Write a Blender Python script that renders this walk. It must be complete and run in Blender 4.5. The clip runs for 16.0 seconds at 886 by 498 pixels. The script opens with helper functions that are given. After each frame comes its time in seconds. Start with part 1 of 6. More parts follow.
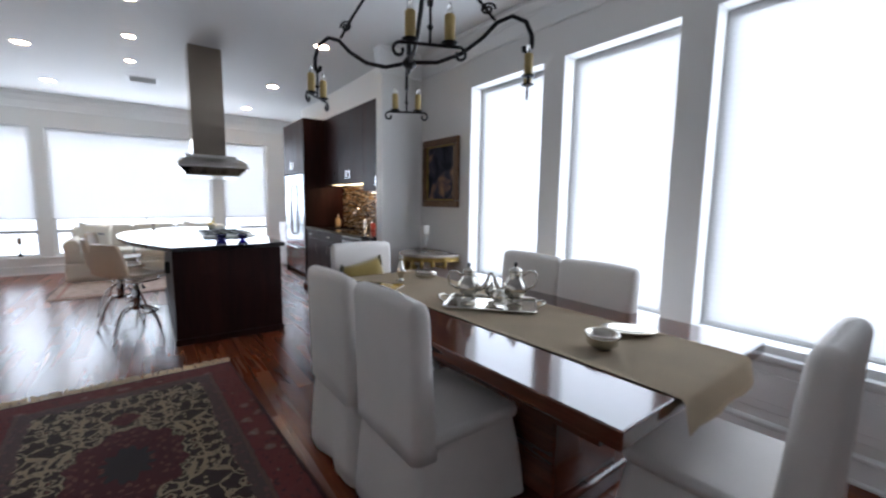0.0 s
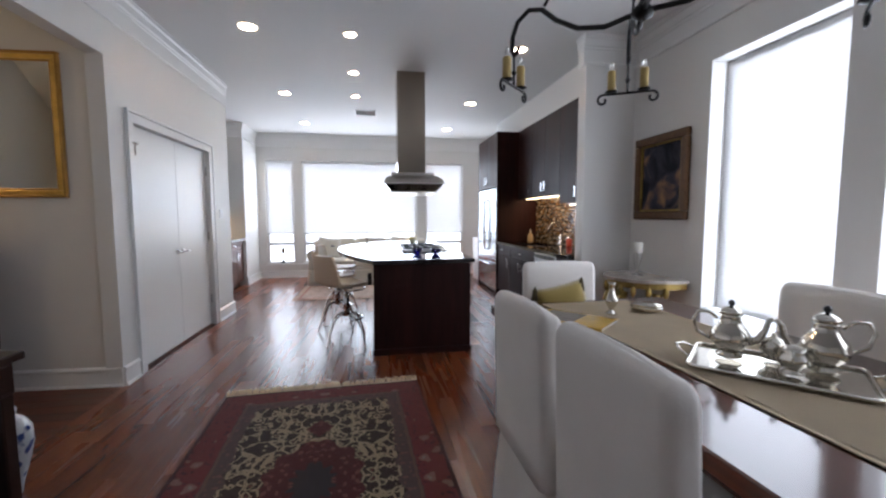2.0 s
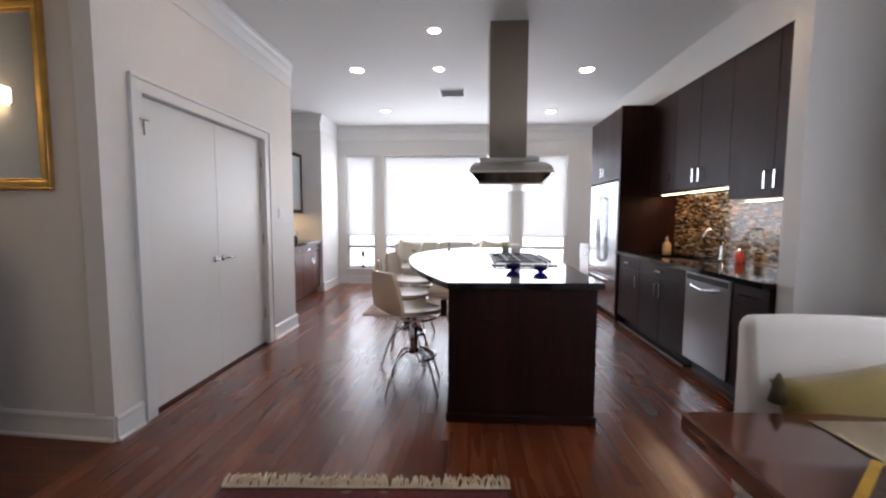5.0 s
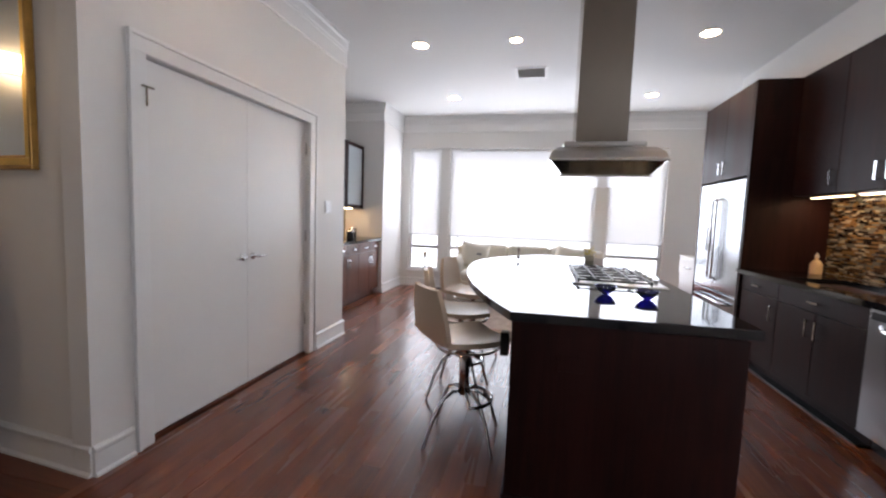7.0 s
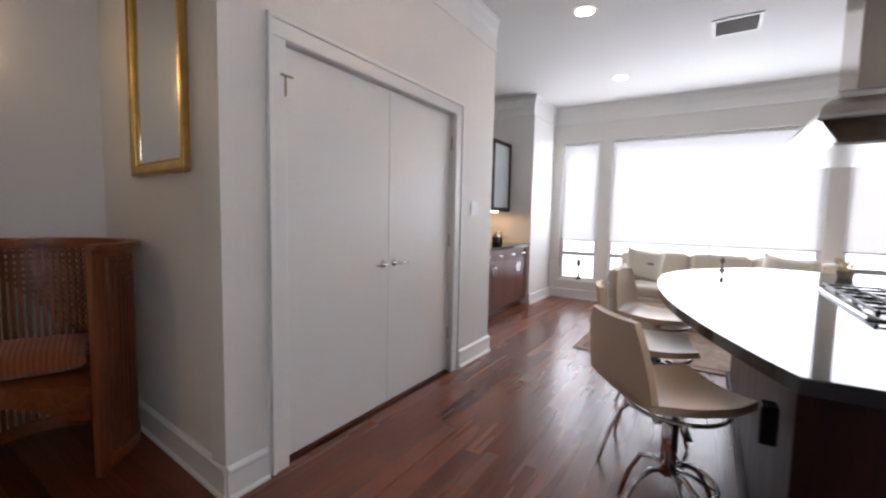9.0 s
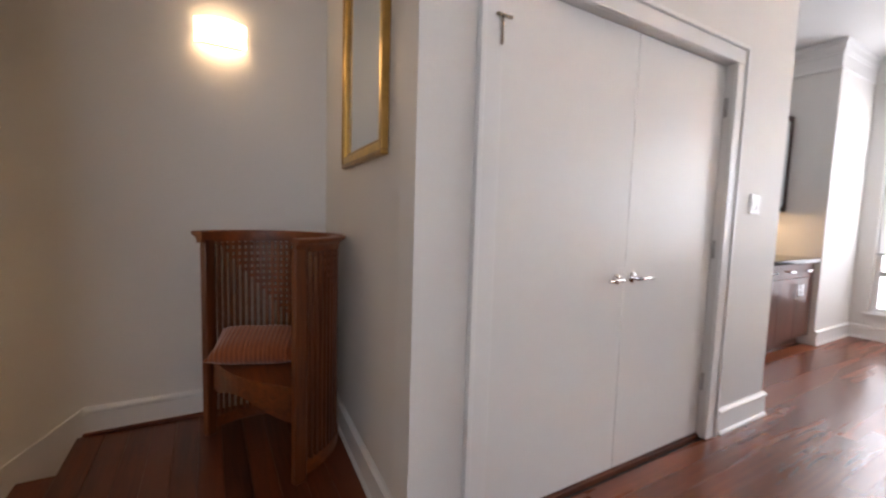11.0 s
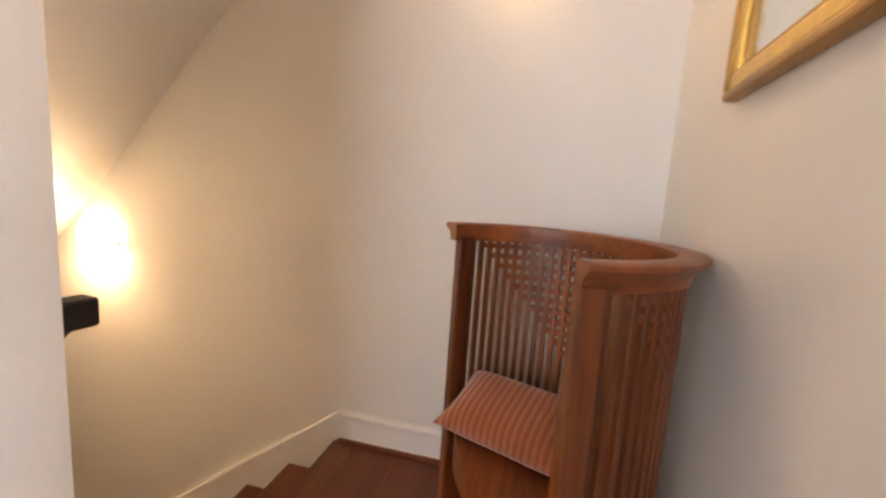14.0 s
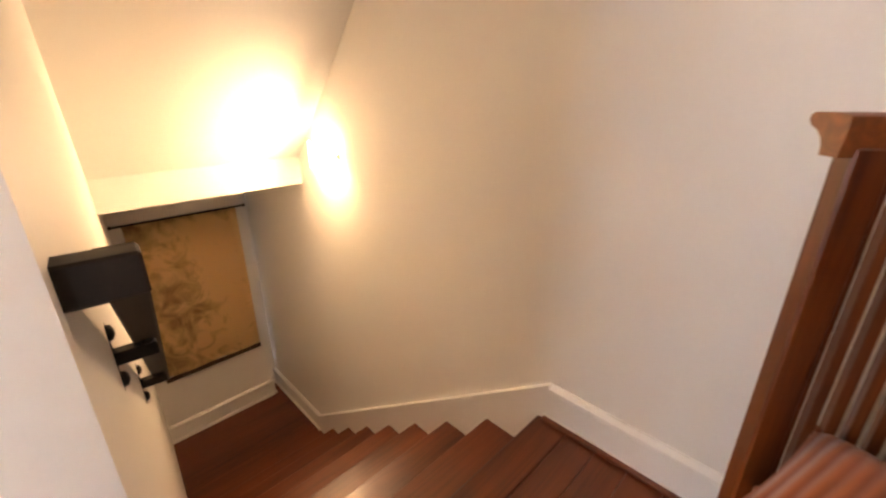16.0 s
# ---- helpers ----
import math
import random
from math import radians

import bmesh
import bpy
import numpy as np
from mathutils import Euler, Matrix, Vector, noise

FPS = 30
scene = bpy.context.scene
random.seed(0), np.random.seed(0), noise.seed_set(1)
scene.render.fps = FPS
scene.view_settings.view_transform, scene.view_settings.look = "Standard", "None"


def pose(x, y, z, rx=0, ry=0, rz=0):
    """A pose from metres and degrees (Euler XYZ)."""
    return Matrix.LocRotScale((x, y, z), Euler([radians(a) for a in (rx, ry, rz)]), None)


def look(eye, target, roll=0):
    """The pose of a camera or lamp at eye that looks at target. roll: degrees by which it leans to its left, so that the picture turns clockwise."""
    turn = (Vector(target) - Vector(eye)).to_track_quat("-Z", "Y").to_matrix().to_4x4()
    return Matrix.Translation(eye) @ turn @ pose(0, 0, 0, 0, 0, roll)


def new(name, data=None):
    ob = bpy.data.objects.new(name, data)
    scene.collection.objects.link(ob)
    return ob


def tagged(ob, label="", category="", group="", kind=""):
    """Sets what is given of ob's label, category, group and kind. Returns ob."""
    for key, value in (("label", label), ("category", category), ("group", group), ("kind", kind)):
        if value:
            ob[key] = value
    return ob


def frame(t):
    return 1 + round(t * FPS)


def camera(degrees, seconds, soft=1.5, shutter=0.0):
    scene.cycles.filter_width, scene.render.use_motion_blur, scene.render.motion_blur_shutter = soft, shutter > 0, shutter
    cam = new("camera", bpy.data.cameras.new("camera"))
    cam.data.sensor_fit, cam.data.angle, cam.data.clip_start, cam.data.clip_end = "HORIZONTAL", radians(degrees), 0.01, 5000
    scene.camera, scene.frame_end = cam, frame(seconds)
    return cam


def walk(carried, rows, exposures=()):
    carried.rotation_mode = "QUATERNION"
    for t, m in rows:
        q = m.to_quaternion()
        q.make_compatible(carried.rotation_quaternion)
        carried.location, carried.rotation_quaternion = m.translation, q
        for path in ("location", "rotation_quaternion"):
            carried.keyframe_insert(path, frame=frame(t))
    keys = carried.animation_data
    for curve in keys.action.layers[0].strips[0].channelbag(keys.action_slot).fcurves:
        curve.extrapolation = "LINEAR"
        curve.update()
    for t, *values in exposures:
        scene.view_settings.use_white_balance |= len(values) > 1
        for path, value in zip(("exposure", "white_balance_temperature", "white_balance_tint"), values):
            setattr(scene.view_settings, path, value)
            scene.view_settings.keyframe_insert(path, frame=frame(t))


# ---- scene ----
cam = camera(94.7, 16.0, soft=2.3, shutter=0.35)
PATH = [
    (0, (0.029, -0.155, 1.351), (1.193, 1.455, 1.119), 0.8),
    (0.5, (0.154, -0.041, 1.337), (1.029, 1.745, 1.124), 0.0),
    (1, (0.209, 0.057, 1.345), (0.844, 1.944, 1.157), -0.2),
    (1.5, (0.217, 0.17, 1.319), (0.67, 2.112, 1.162), 0.0),
    (2, (0.196, 0.334, 1.317), (0.526, 2.3, 1.158), -0.1),
    (2.5, (0.196, 0.501, 1.31), (0.421, 2.482, 1.152), -0.3),
    (3, (0.233, 0.726, 1.305), (0.353, 2.715, 1.136), -0.8),
    (3.5, (0.274, 0.937, 1.313), (0.317, 2.931, 1.165), -0.8),
    (4, (0.282, 1.16, 1.305), (0.262, 3.155, 1.172), -0.2),
    (4.2, (0.278, 1.255, 1.312), (0.242, 3.25, 1.176), 0.0),
    (6.5, (0.322, 2.19, 1.319), (-0.026, 4.151, 1.14), 1.1),
    (7, (0.277, 2.361, 1.316), (-0.178, 4.302, 1.152), 2.1),
    (7.5, (0.242, 2.521, 1.314), (-0.341, 4.425, 1.131), 2.0),
    (8, (0.192, 2.626, 1.307), (-0.54, 4.478, 1.124), 1.9),
    (8.5, (0.087, 2.751, 1.275), (-0.816, 4.527, 1.099), 1.5),
    (9, (-0.026, 2.865, 1.273), (-1.11, 4.538, 1.119), 1.2),
    (9.5, (-0.145, 2.992, 1.258), (-1.413, 4.53, 1.102), 0.8),
    (10, (-0.253, 3.089, 1.245), (-1.692, 4.467, 1.079), 0.8),
    (10.2, (-0.31, 3.115, 1.232), (-1.808, 4.425, 1.072), 0.9),
    (12.3, (-1.021, 3.339, 1.247), (-2.961, 3.788, 1.059), 2.7),
    (12.5, (-1.098, 3.339, 1.246), (-3.053, 3.722, 1.07), 2.7),
    (13, (-1.284, 3.375, 1.253), (-3.272, 3.536, 1.109), 2.6),
    (13.6, (-1.51, 3.417, 1.254), (-3.492, 3.229, 1.067), 2.9),
    (14, (-1.637, 3.467, 1.217), (-3.565, 3.012, 0.939), 4.0),
    (14.5, (-1.801, 3.432, 1.209), (-3.603, 2.7, 0.746), 3.9),
    (15, (-1.962, 3.375, 1.186), (-3.606, 2.392, 0.61), 2.0),
    (15.2, (-1.997, 3.336, 1.176), (-3.568, 2.274, 0.54), 1.0),
    (15.5, (-2.074, 3.283, 1.175), (-3.53, 2.105, 0.472), -0.2),
    (16, (-2.182, 3.21, 1.141), (-3.5, 1.889, 0.424), 0.1),
]
EXPOSE = [(0, -0.14, 5850, 13), (3.5, -0.14, 6200, 18), (9.5, -0.14, 6400, 19), (10.2, -0.06, 6450, 19), (12.3, 0.98, 7000, 24), (13.5, 1.5, 7150, 22), (15, 1.8, 7300, 22), (16, 1.85, 7500, 25)]
walk(cam, [(t, look(eye, target, roll)) for t, eye, target, roll in PATH], EXPOSE)

# ---- light ----
world = bpy.data.worlds.new("world")
scene.world = world
world.use_nodes = True
wn = world.node_tree.nodes
sky = wn.new("ShaderNodeTexSky")
sky.sky_type = "NISHITA"
sky.sun_disc = False
sky.sun_elevation, sky.sun_rotation = radians(40), radians(20)
world.node_tree.links.new(sky.outputs[0], wn["Background"].inputs[0])
wn["Background"].inputs[1].default_value = 0.12
sun = new("sun", bpy.data.lights.new("sun", "SUN"))
sun.data.energy, sun.data.angle, sun.data.color = 1.0, radians(12), (1, 0.97, 0.93)
sun.matrix_world = look((0, 0, 20), (-3, -17, 0))


def area_lamp(name, m, w, h, power, color, spread=180):
    """A rectangular lamp that shines along its own -z."""
    d = bpy.data.lights.new(name, "AREA")
    d.shape, d.size, d.size_y, d.energy, d.color, d.spread = "RECTANGLE", w, h, power, color, radians(spread)
    o = new(name, d)
    o.matrix_world = m
    return o


DAY = (0.86, 0.94, 1.0)
WARM = (1.0, 0.72, 0.42)
# daylight standing in the window openings: the far wall, then the dining wall
WIN_Y, DINE_X = 9.58, 2.784
FAR_PANES = [(-2.08, -1.50), (-1.33, 1.16), (1.345, 2.22)]
FAR_BLIND_Z, FAR_TOP, FAR_BOT = 0.96, 2.51, 0.30
DINE_PANES = [(2.25, 3.194), (1.16, 2.04), (0.06, 0.96)]
DINE_BOT, DINE_TOP = 0.57, 2.51
for x0, x1 in FAR_PANES:
    w, h = x1 - x0, FAR_TOP - FAR_BLIND_Z
    area_lamp("daylight_far", look(((x0 + x1) / 2, WIN_Y + 0.018, (FAR_TOP + FAR_BLIND_Z) / 2), ((x0 + x1) / 2, 0, (FAR_TOP + FAR_BLIND_Z) / 2)), w - 0.01, h - 0.01, 15.5 * w * h, DAY)
for y0, y1 in DINE_PANES:
    w, h = y1 - y0, DINE_TOP - DINE_BOT
    area_lamp("daylight_dining", look((DINE_X + 0.125, (y0 + y1) / 2, (DINE_TOP + DINE_BOT) / 2), (0, (y0 + y1) / 2, (DINE_TOP + DINE_BOT) / 2)), w - 0.01, h - 0.01, 8.6 * w * h, DAY)


# ---- materials ----
def nodes_of(name):
    m = bpy.data.materials.new(name)
    m.use_nodes = True
    return m, m.node_tree.nodes, m.node_tree.links, m.node_tree.nodes["Principled BSDF"]


def paint(name, color, rough=0.5, metal=0.0, vary=0.08, scale=3.0, grain=60.0, bump=0.05, coat=0.0, stretch=(1, 1, 1), island=0.0, sheen=0.0, spec=0.5):
    """A surface with two scales of variation in colour and a fine relief."""
    m, n, l, b = nodes_of(name)
    tc, mp = n.new("ShaderNodeTexCoord"), n.new("ShaderNodeMapping")
    mp.inputs["Scale"].default_value = stretch
    l.new(tc.outputs["Object"], mp.inputs["Vector"])
    big, fine = n.new("ShaderNodeTexNoise"), n.new("ShaderNodeTexNoise")
    big.inputs["Scale"].default_value, fine.inputs["Scale"].default_value = scale, grain
    big.inputs["Detail"].default_value, fine.inputs["Detail"].default_value = 4, 3
    add = n.new("ShaderNodeMath")
    add.operation = "MULTIPLY_ADD"
    l.new(fine.outputs["Fac"], add.inputs[0])
    add.inputs[1].default_value = 0.45
    l.new(big.outputs["Fac"], add.inputs[2])
    ramp = n.new("ShaderNodeMapRange")
    ramp.inputs["From Min"].default_value, ramp.inputs["From Max"].default_value = 0.35, 1.1
    ramp.inputs["To Min"].default_value, ramp.inputs["To Max"].default_value = 1 - vary, 1 + vary
    l.new(add.outputs[0], ramp.inputs["Value"])
    mix = n.new("ShaderNodeVectorMath")
    mix.operation = "SCALE"
    mix.inputs[0].default_value = color
    last = ramp.outputs[0]
    if island:
        info, rr, mul = n.new("ShaderNodeObjectInfo"), n.new("ShaderNodeMapRange"), n.new("ShaderNodeMath")
        rr.inputs["To Min"].default_value, rr.inputs["To Max"].default_value = 1 - island, 1 + island
        l.new(info.outputs["Random"], rr.inputs["Value"])
        mul.operation = "MULTIPLY"
        l.new(last, mul.inputs[0])
        l.new(rr.outputs[0], mul.inputs[1])
        last = mul.outputs[0]
    l.new(last, mix.inputs["Scale"])
    l.new(mix.outputs[0], b.inputs["Base Color"])
    for t in (big, fine):
        l.new(mp.outputs[0], t.inputs["Vector"])
    rg = n.new("ShaderNodeMapRange")
    rg.inputs["To Min"].default_value, rg.inputs["To Max"].default_value = max(0.02, rough * 0.85), min(1, rough * 1.15)
    l.new(big.outputs["Fac"], rg.inputs["Value"])
    l.new(rg.outputs[0], b.inputs["Roughness"])
    b.inputs["Metallic"].default_value = metal
    b.inputs["Coat Weight"].default_value = coat
    b.inputs["Coat Roughness"].default_value = 0.12
    b.inputs["Sheen Weight"].default_value = sheen
    b.inputs["Specular IOR Level"].default_value = spec
    if bump:
        bp = n.new("ShaderNodeBump")
        bp.inputs["Strength"].default_value, bp.inputs["Distance"].default_value = bump, 0.004
        l.new(fine.outputs["Fac"], bp.inputs["Height"])
        l.new(bp.outputs[0], b.inputs["Normal"])
    return m


def wood(name, dark, light, rough=0.35, along="Y", scale=1.0, coat=0.0, island=0.0, bump=0.06, spec=0.5, coat_rough=0.08):
    """Grained wood: long streaks along one axis, with a second slower drift of tone."""
    m, n, l, b = nodes_of(name)
    tc, mp = n.new("ShaderNodeTexCoord"), n.new("ShaderNodeMapping")
    s = {"X": (0.06, 1, 1), "Y": (1, 0.06, 1), "Z": (1, 1, 0.06)}[along]
    mp.inputs["Scale"].default_value = [v * scale for v in s]
    vec = tc.outputs["Object"]
    info = n.new("ShaderNodeObjectInfo")
    if island:
        off = n.new("ShaderNodeVectorMath")
        off.operation = "MULTIPLY_ADD"
        off.inputs[1].default_value = (9, 9, 9)
        l.new(info.outputs["Random"], off.inputs[0])
        l.new(vec, off.inputs[2])
        vec = off.outputs[0]
    l.new(vec, mp.inputs["Vector"])
    streak, slow = n.new("ShaderNodeTexNoise"), n.new("ShaderNodeTexNoise")
    streak.inputs["Scale"].default_value, streak.inputs["Detail"].default_value, streak.inputs["Distortion"].default_value = 38, 6, 1.2
    slow.inputs["Scale"].default_value, slow.inputs["Detail"].default_value = 5, 3
    for t in (streak, slow):
        l.new(mp.outputs[0], t.inputs["Vector"])
    add = n.new("ShaderNodeMath")
    add.operation = "MULTIPLY_ADD"
    add.inputs[1].default_value = 0.6
    l.new(streak.outputs["Fac"], add.inputs[0])
    l.new(slow.outputs["Fac"], add.inputs[2])
    last = add.outputs[0]
    if island:
        sh = n.new("ShaderNodeMath")
        sh.operation = "MULTIPLY_ADD"
        sh.inputs[1].default_value = island
        l.new(info.outputs["Random"], sh.inputs[0])
        l.new(last, sh.inputs[2])
        last = sh.outputs[0]
    ramp = n.new("ShaderNodeValToRGB")
    ramp.color_ramp.elements[0].position, ramp.color_ramp.elements[1].position = 0.55 , 1.05 if not island else 1.0
    ramp.color_ramp.elements[0].color, ramp.color_ramp.elements[1].color = (*dark, 1), (*light, 1)
    l.new(last, ramp.inputs["Fac"])
    l.new(ramp.outputs[0], b.inputs["Base Color"])
    rg = n.new("ShaderNodeMapRange")
    rg.inputs["To Min"].default_value, rg.inputs["To Max"].default_value = rough * 0.75, rough * 1.25
    l.new(slow.outputs["Fac"], rg.inputs["Value"])
    l.new(rg.outputs[0], b.inputs["Roughness"])
    b.inputs["Coat Weight"].default_value, b.inputs["Coat Roughness"].default_value = coat, coat_rough
    b.inputs["Specular IOR Level"].default_value = spec
    bp = n.new("ShaderNodeBump")
    bp.inputs["Strength"].default_value, bp.inputs["Distance"].default_value = bump, 0.002
    l.new(streak.outputs["Fac"], bp.inputs["Height"])
    l.new(bp.outputs[0], b.inputs["Normal"])
    return m


def glowing(name, color, strength):
    m, n, l, b = nodes_of(name)
    b.inputs["Base Color"].default_value = (*color, 1)
    b.inputs["Emission Color"].default_value, b.inputs["Emission Strength"].default_value = (*color, 1), strength
    return m


def glassy(name, color=(1, 1, 1), rough=0.0, ior=1.45):
    m, n, l, b = nodes_of(name)
    b.inputs["Base Color"].default_value = (*color, 1)
    b.inputs["Transmission Weight"].default_value, b.inputs["Roughness"].default_value, b.inputs["IOR"].default_value = 1.0, rough, ior
    return m


WALL = paint("wall_paint", (0.74, 0.725, 0.70), 0.55, vary=0.03, scale=0.8, grain=90, bump=0.06)
CEIL = paint("ceiling_paint", (0.76, 0.755, 0.74), 0.7, vary=0.02, scale=0.6, grain=120, bump=0.05)
TRIM = paint("trim_gloss_paint", (0.79, 0.785, 0.77), 0.32, vary=0.03, scale=2, grain=40, bump=0.03)
DOORP = paint("door_satin_paint", (0.78, 0.77, 0.75), 0.35, vary=0.025, scale=1.2, grain=50, bump=0.03)
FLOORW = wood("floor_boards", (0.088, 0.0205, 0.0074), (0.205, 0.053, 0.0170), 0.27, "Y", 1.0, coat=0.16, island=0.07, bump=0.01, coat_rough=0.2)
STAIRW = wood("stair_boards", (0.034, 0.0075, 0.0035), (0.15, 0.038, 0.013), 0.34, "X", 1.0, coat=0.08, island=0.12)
SUBF = paint("sub_floor", (0.02, 0.009, 0.006), 0.6)
ESPRESSO = wood("espresso_cabinet_wood", (0.011, 0.0034, 0.0030), (0.030, 0.0086, 0.0070), 0.48, "Z", 1.0, coat=0.0, spec=0.16, bump=0.04)
GRANITE = paint("black_granite", (0.012, 0.012, 0.014), 0.06, vary=0.4, scale=60, grain=260, bump=0.0, spec=0.6)
STEEL = paint("brushed_steel", (0.36, 0.305, 0.25), 0.17, 1.0, vary=0.06, scale=2, grain=160, bump=0.04, stretch=(1, 1, 0.03))
STEEL_H = paint("brushed_steel_flat", (0.60, 0.58, 0.55), 0.3, 1.0, vary=0.06, scale=2, grain=160, bump=0.04, stretch=(1, 0.05, 1))
CHROME = paint("chrome", (0.75, 0.75, 0.76), 0.08, 1.0, vary=0.03, bump=0.0)
IRON = paint("black_wrought_iron", (0.012, 0.011, 0.011), 0.42, 0.6, vary=0.35, scale=14, grain=90, bump=0.3)
DARKMETAL = paint("dark_metal", (0.05, 0.05, 0.052), 0.35, 0.9, vary=0.1)
SHADE = paint("white_roller_shade", (0.85, 0.85, 0.85), 0.8, vary=0.02, scale=3, grain=200)
SILVER = paint("polished_silver", (0.62, 0.585, 0.52), 0.12, 1.0, vary=0.10, scale=6, grain=40, bump=0.02)
LINEN = paint("white_cotton_slipcover", (0.83, 0.78, 0.73), 0.9, vary=0.06, scale=4, grain=300, bump=0.35, sheen=0.25)
MAHOG = wood("polished_mahogany", (0.045, 0.012, 0.007), (0.13, 0.036, 0.018), 0.13, "Y", 1.0, coat=0.6, bump=0.01)
GLASS = glassy("clear_glass")


# ---- mesh helpers ----
def box(bm, x0, x1, y0, y1, z0, z1, bevel=0.0, seg=1):
    r = bmesh.ops.create_cube(bm, size=1)
    vs = r["verts"]
    for v in vs:
        v.co = Vector((x0 + (v.co.x + 0.5) * (x1 - x0), y0 + (v.co.y + 0.5) * (y1 - y0), z0 + (v.co.z + 0.5) * (z1 - z0)))
    if bevel:
        es = list({e for v in vs for e in v.link_edges})
        bmesh.ops.bevel(bm, geom=es, offset=bevel, segments=seg, affect="EDGES", profile=0.5)
    return bm


def B(*dims, bevel=0.0, seg=1):
    return box(bmesh.new(), *dims, bevel=bevel, seg=seg)


def tube(bm, pts, r, seg=8, closed=False, cap=True):
    """A round bar through pts; r is one radius or one for each point."""
    pts = [Vector(p) for p in pts]
    rs = r if isinstance(r, (list, tuple)) else [r] * len(pts)
    rings, side = [], None
    for i, p in enumerate(pts):
        if closed:
            d = pts[(i + 1) % len(pts)] - pts[i - 1]
        else:
            d = pts[min(i + 1, len(pts) - 1)] - pts[max(i - 1, 0)]
        d.normalize()
        if side is None:
            side = d.orthogonal().normalized()
        side = (side - d * side.dot(d)).normalized()
        up = d.cross(side)
        rings.append([bm.verts.new(p + rs[i] * (math.cos(a) * side + math.sin(a) * up)) for a in [2 * math.pi * k / seg for k in range(seg)]])
    n = len(rings)
    for i in range(n if closed else n - 1):
        a, b = rings[i], rings[(i + 1) % n]
        for k in range(seg):
            f = bm.faces.new((a[k], a[(k + 1) % seg], b[(k + 1) % seg], b[k]))
            f.smooth = True
    if cap and not closed:
        bm.faces.new(rings[0][::-1])
        bm.faces.new(rings[-1])
    return bm


def lathe(bm, profile, seg=24, at=(0, 0, 0), cap=True):
    """A turned body: profile is (radius, height) from the bottom up."""
    o = Vector(at)
    rings = []
    for r, z in profile:
        rings.append([bm.verts.new(o + Vector((max(r, 1e-4) * math.cos(2 * math.pi * k / seg), max(r, 1e-4) * math.sin(2 * math.pi * k / seg), z))) for k in range(seg)])
    for a, b in zip(rings, rings[1:]):
        for k in range(seg):
            f = bm.faces.new((a[k], a[(k + 1) % seg], b[(k + 1) % seg], b[k]))
            f.smooth = True
    if cap:
        bm.faces.new(rings[0][::-1])
        bm.faces.new(rings[-1])
    return bm


def prism(bm, outline, z0, z1, bevel=0.0, seg=1):
    """A slab with the given (x, y) outline, counter-clockwise."""
    lo = [bm.verts.new((x, y, z0)) for x, y in outline]
    hi = [bm.verts.new((x, y, z1)) for x, y in outline]
    n = len(lo)
    bm.faces.new(lo[::-1])
    top = bm.faces.new(hi)
    for i in range(n):
        bm.faces.new((lo[i], lo[(i + 1) % n], hi[(i + 1) % n], hi[i]))
    if bevel:
        bmesh.ops.bevel(bm, geom=list(top.edges), offset=bevel, segments=seg, affect="EDGES", profile=0.5)
    return bm


def turned(bm, m):
    bmesh.ops.transform(bm, matrix=m, verts=bm.verts)
    return bm


def mesh_of(name, bm, material):
    bmesh.ops.recalc_face_normals(bm, faces=bm.faces)
    me = bpy.data.meshes.new(name)
    bm.to_mesh(me)
    bm.free()
    me.materials.append(material)
    return me


def part(name, bm, material, parent=None, label=""):
    """One mesh object, under a thing or a part."""
    o = new(name, mesh_of(name, bm, material))
    if parent:
        o.parent = parent
    return tagged(o, label)


def thing(name, label, category, at=(0, 0, 0), rz=0.0, group=""):
    o = new(name)
    o.empty_display_size = 0.1
    o.matrix_basis = pose(*at, 0, 0, rz)
    return tagged(o, label, category, group)


def setting(name, bm, material, label, category, parent=None):
    o = part(name, bm, material, parent)
    return tagged(o, label, category, kind="structure")


def smooth_by(o, angle=35):
    for p in o.data.polygons:
        p.use_smooth = True
    o.data.set_sharp_from_angle(angle=radians(angle))
    return o


# ---- the shell ----
CEIL_Z = 3.07
Y_BACK = -2.6
STAIR_Y0, STAIR_Y1, BACK_X, INNER_X = 2.625, 3.81, -3.32, -2.16
CLOSET_X = -1.75
INNER_Y = 2.66


def wall_with(name, axis, face, thick, a0, a1, z0, z1, openings, label):
    """A wall of real thickness; openings (a0, a1, z0, z1) go through it. axis 'x': the wall stands at x = face and runs along y."""
    bm = bmesh.new()
    cuts = sorted({a0, a1, *[o[0] for o in openings], *[o[1] for o in openings]})
    for u, v in zip(cuts, cuts[1:]):
        mid = (u + v) / 2
        spans = [(z0, z1)]
        for o in openings:
            if o[0] < mid < o[1]:
                spans = [s for lo, hi in spans for s in ((lo, o[2]), (o[3], hi)) if s[1] - s[0] > 1e-4]
        for lo, hi in spans:
            f0, f1 = min(face, face + thick), max(face, face + thick)
            if axis == "x":
                box(bm, f0, f1, u, v, lo, hi)
            else:
                box(bm, u, v, f0, f1, lo, hi)
    bmesh.ops.remove_doubles(bm, verts=bm.verts, dist=1e-5)
    return setting(name, bm, WALL, label, "wall")


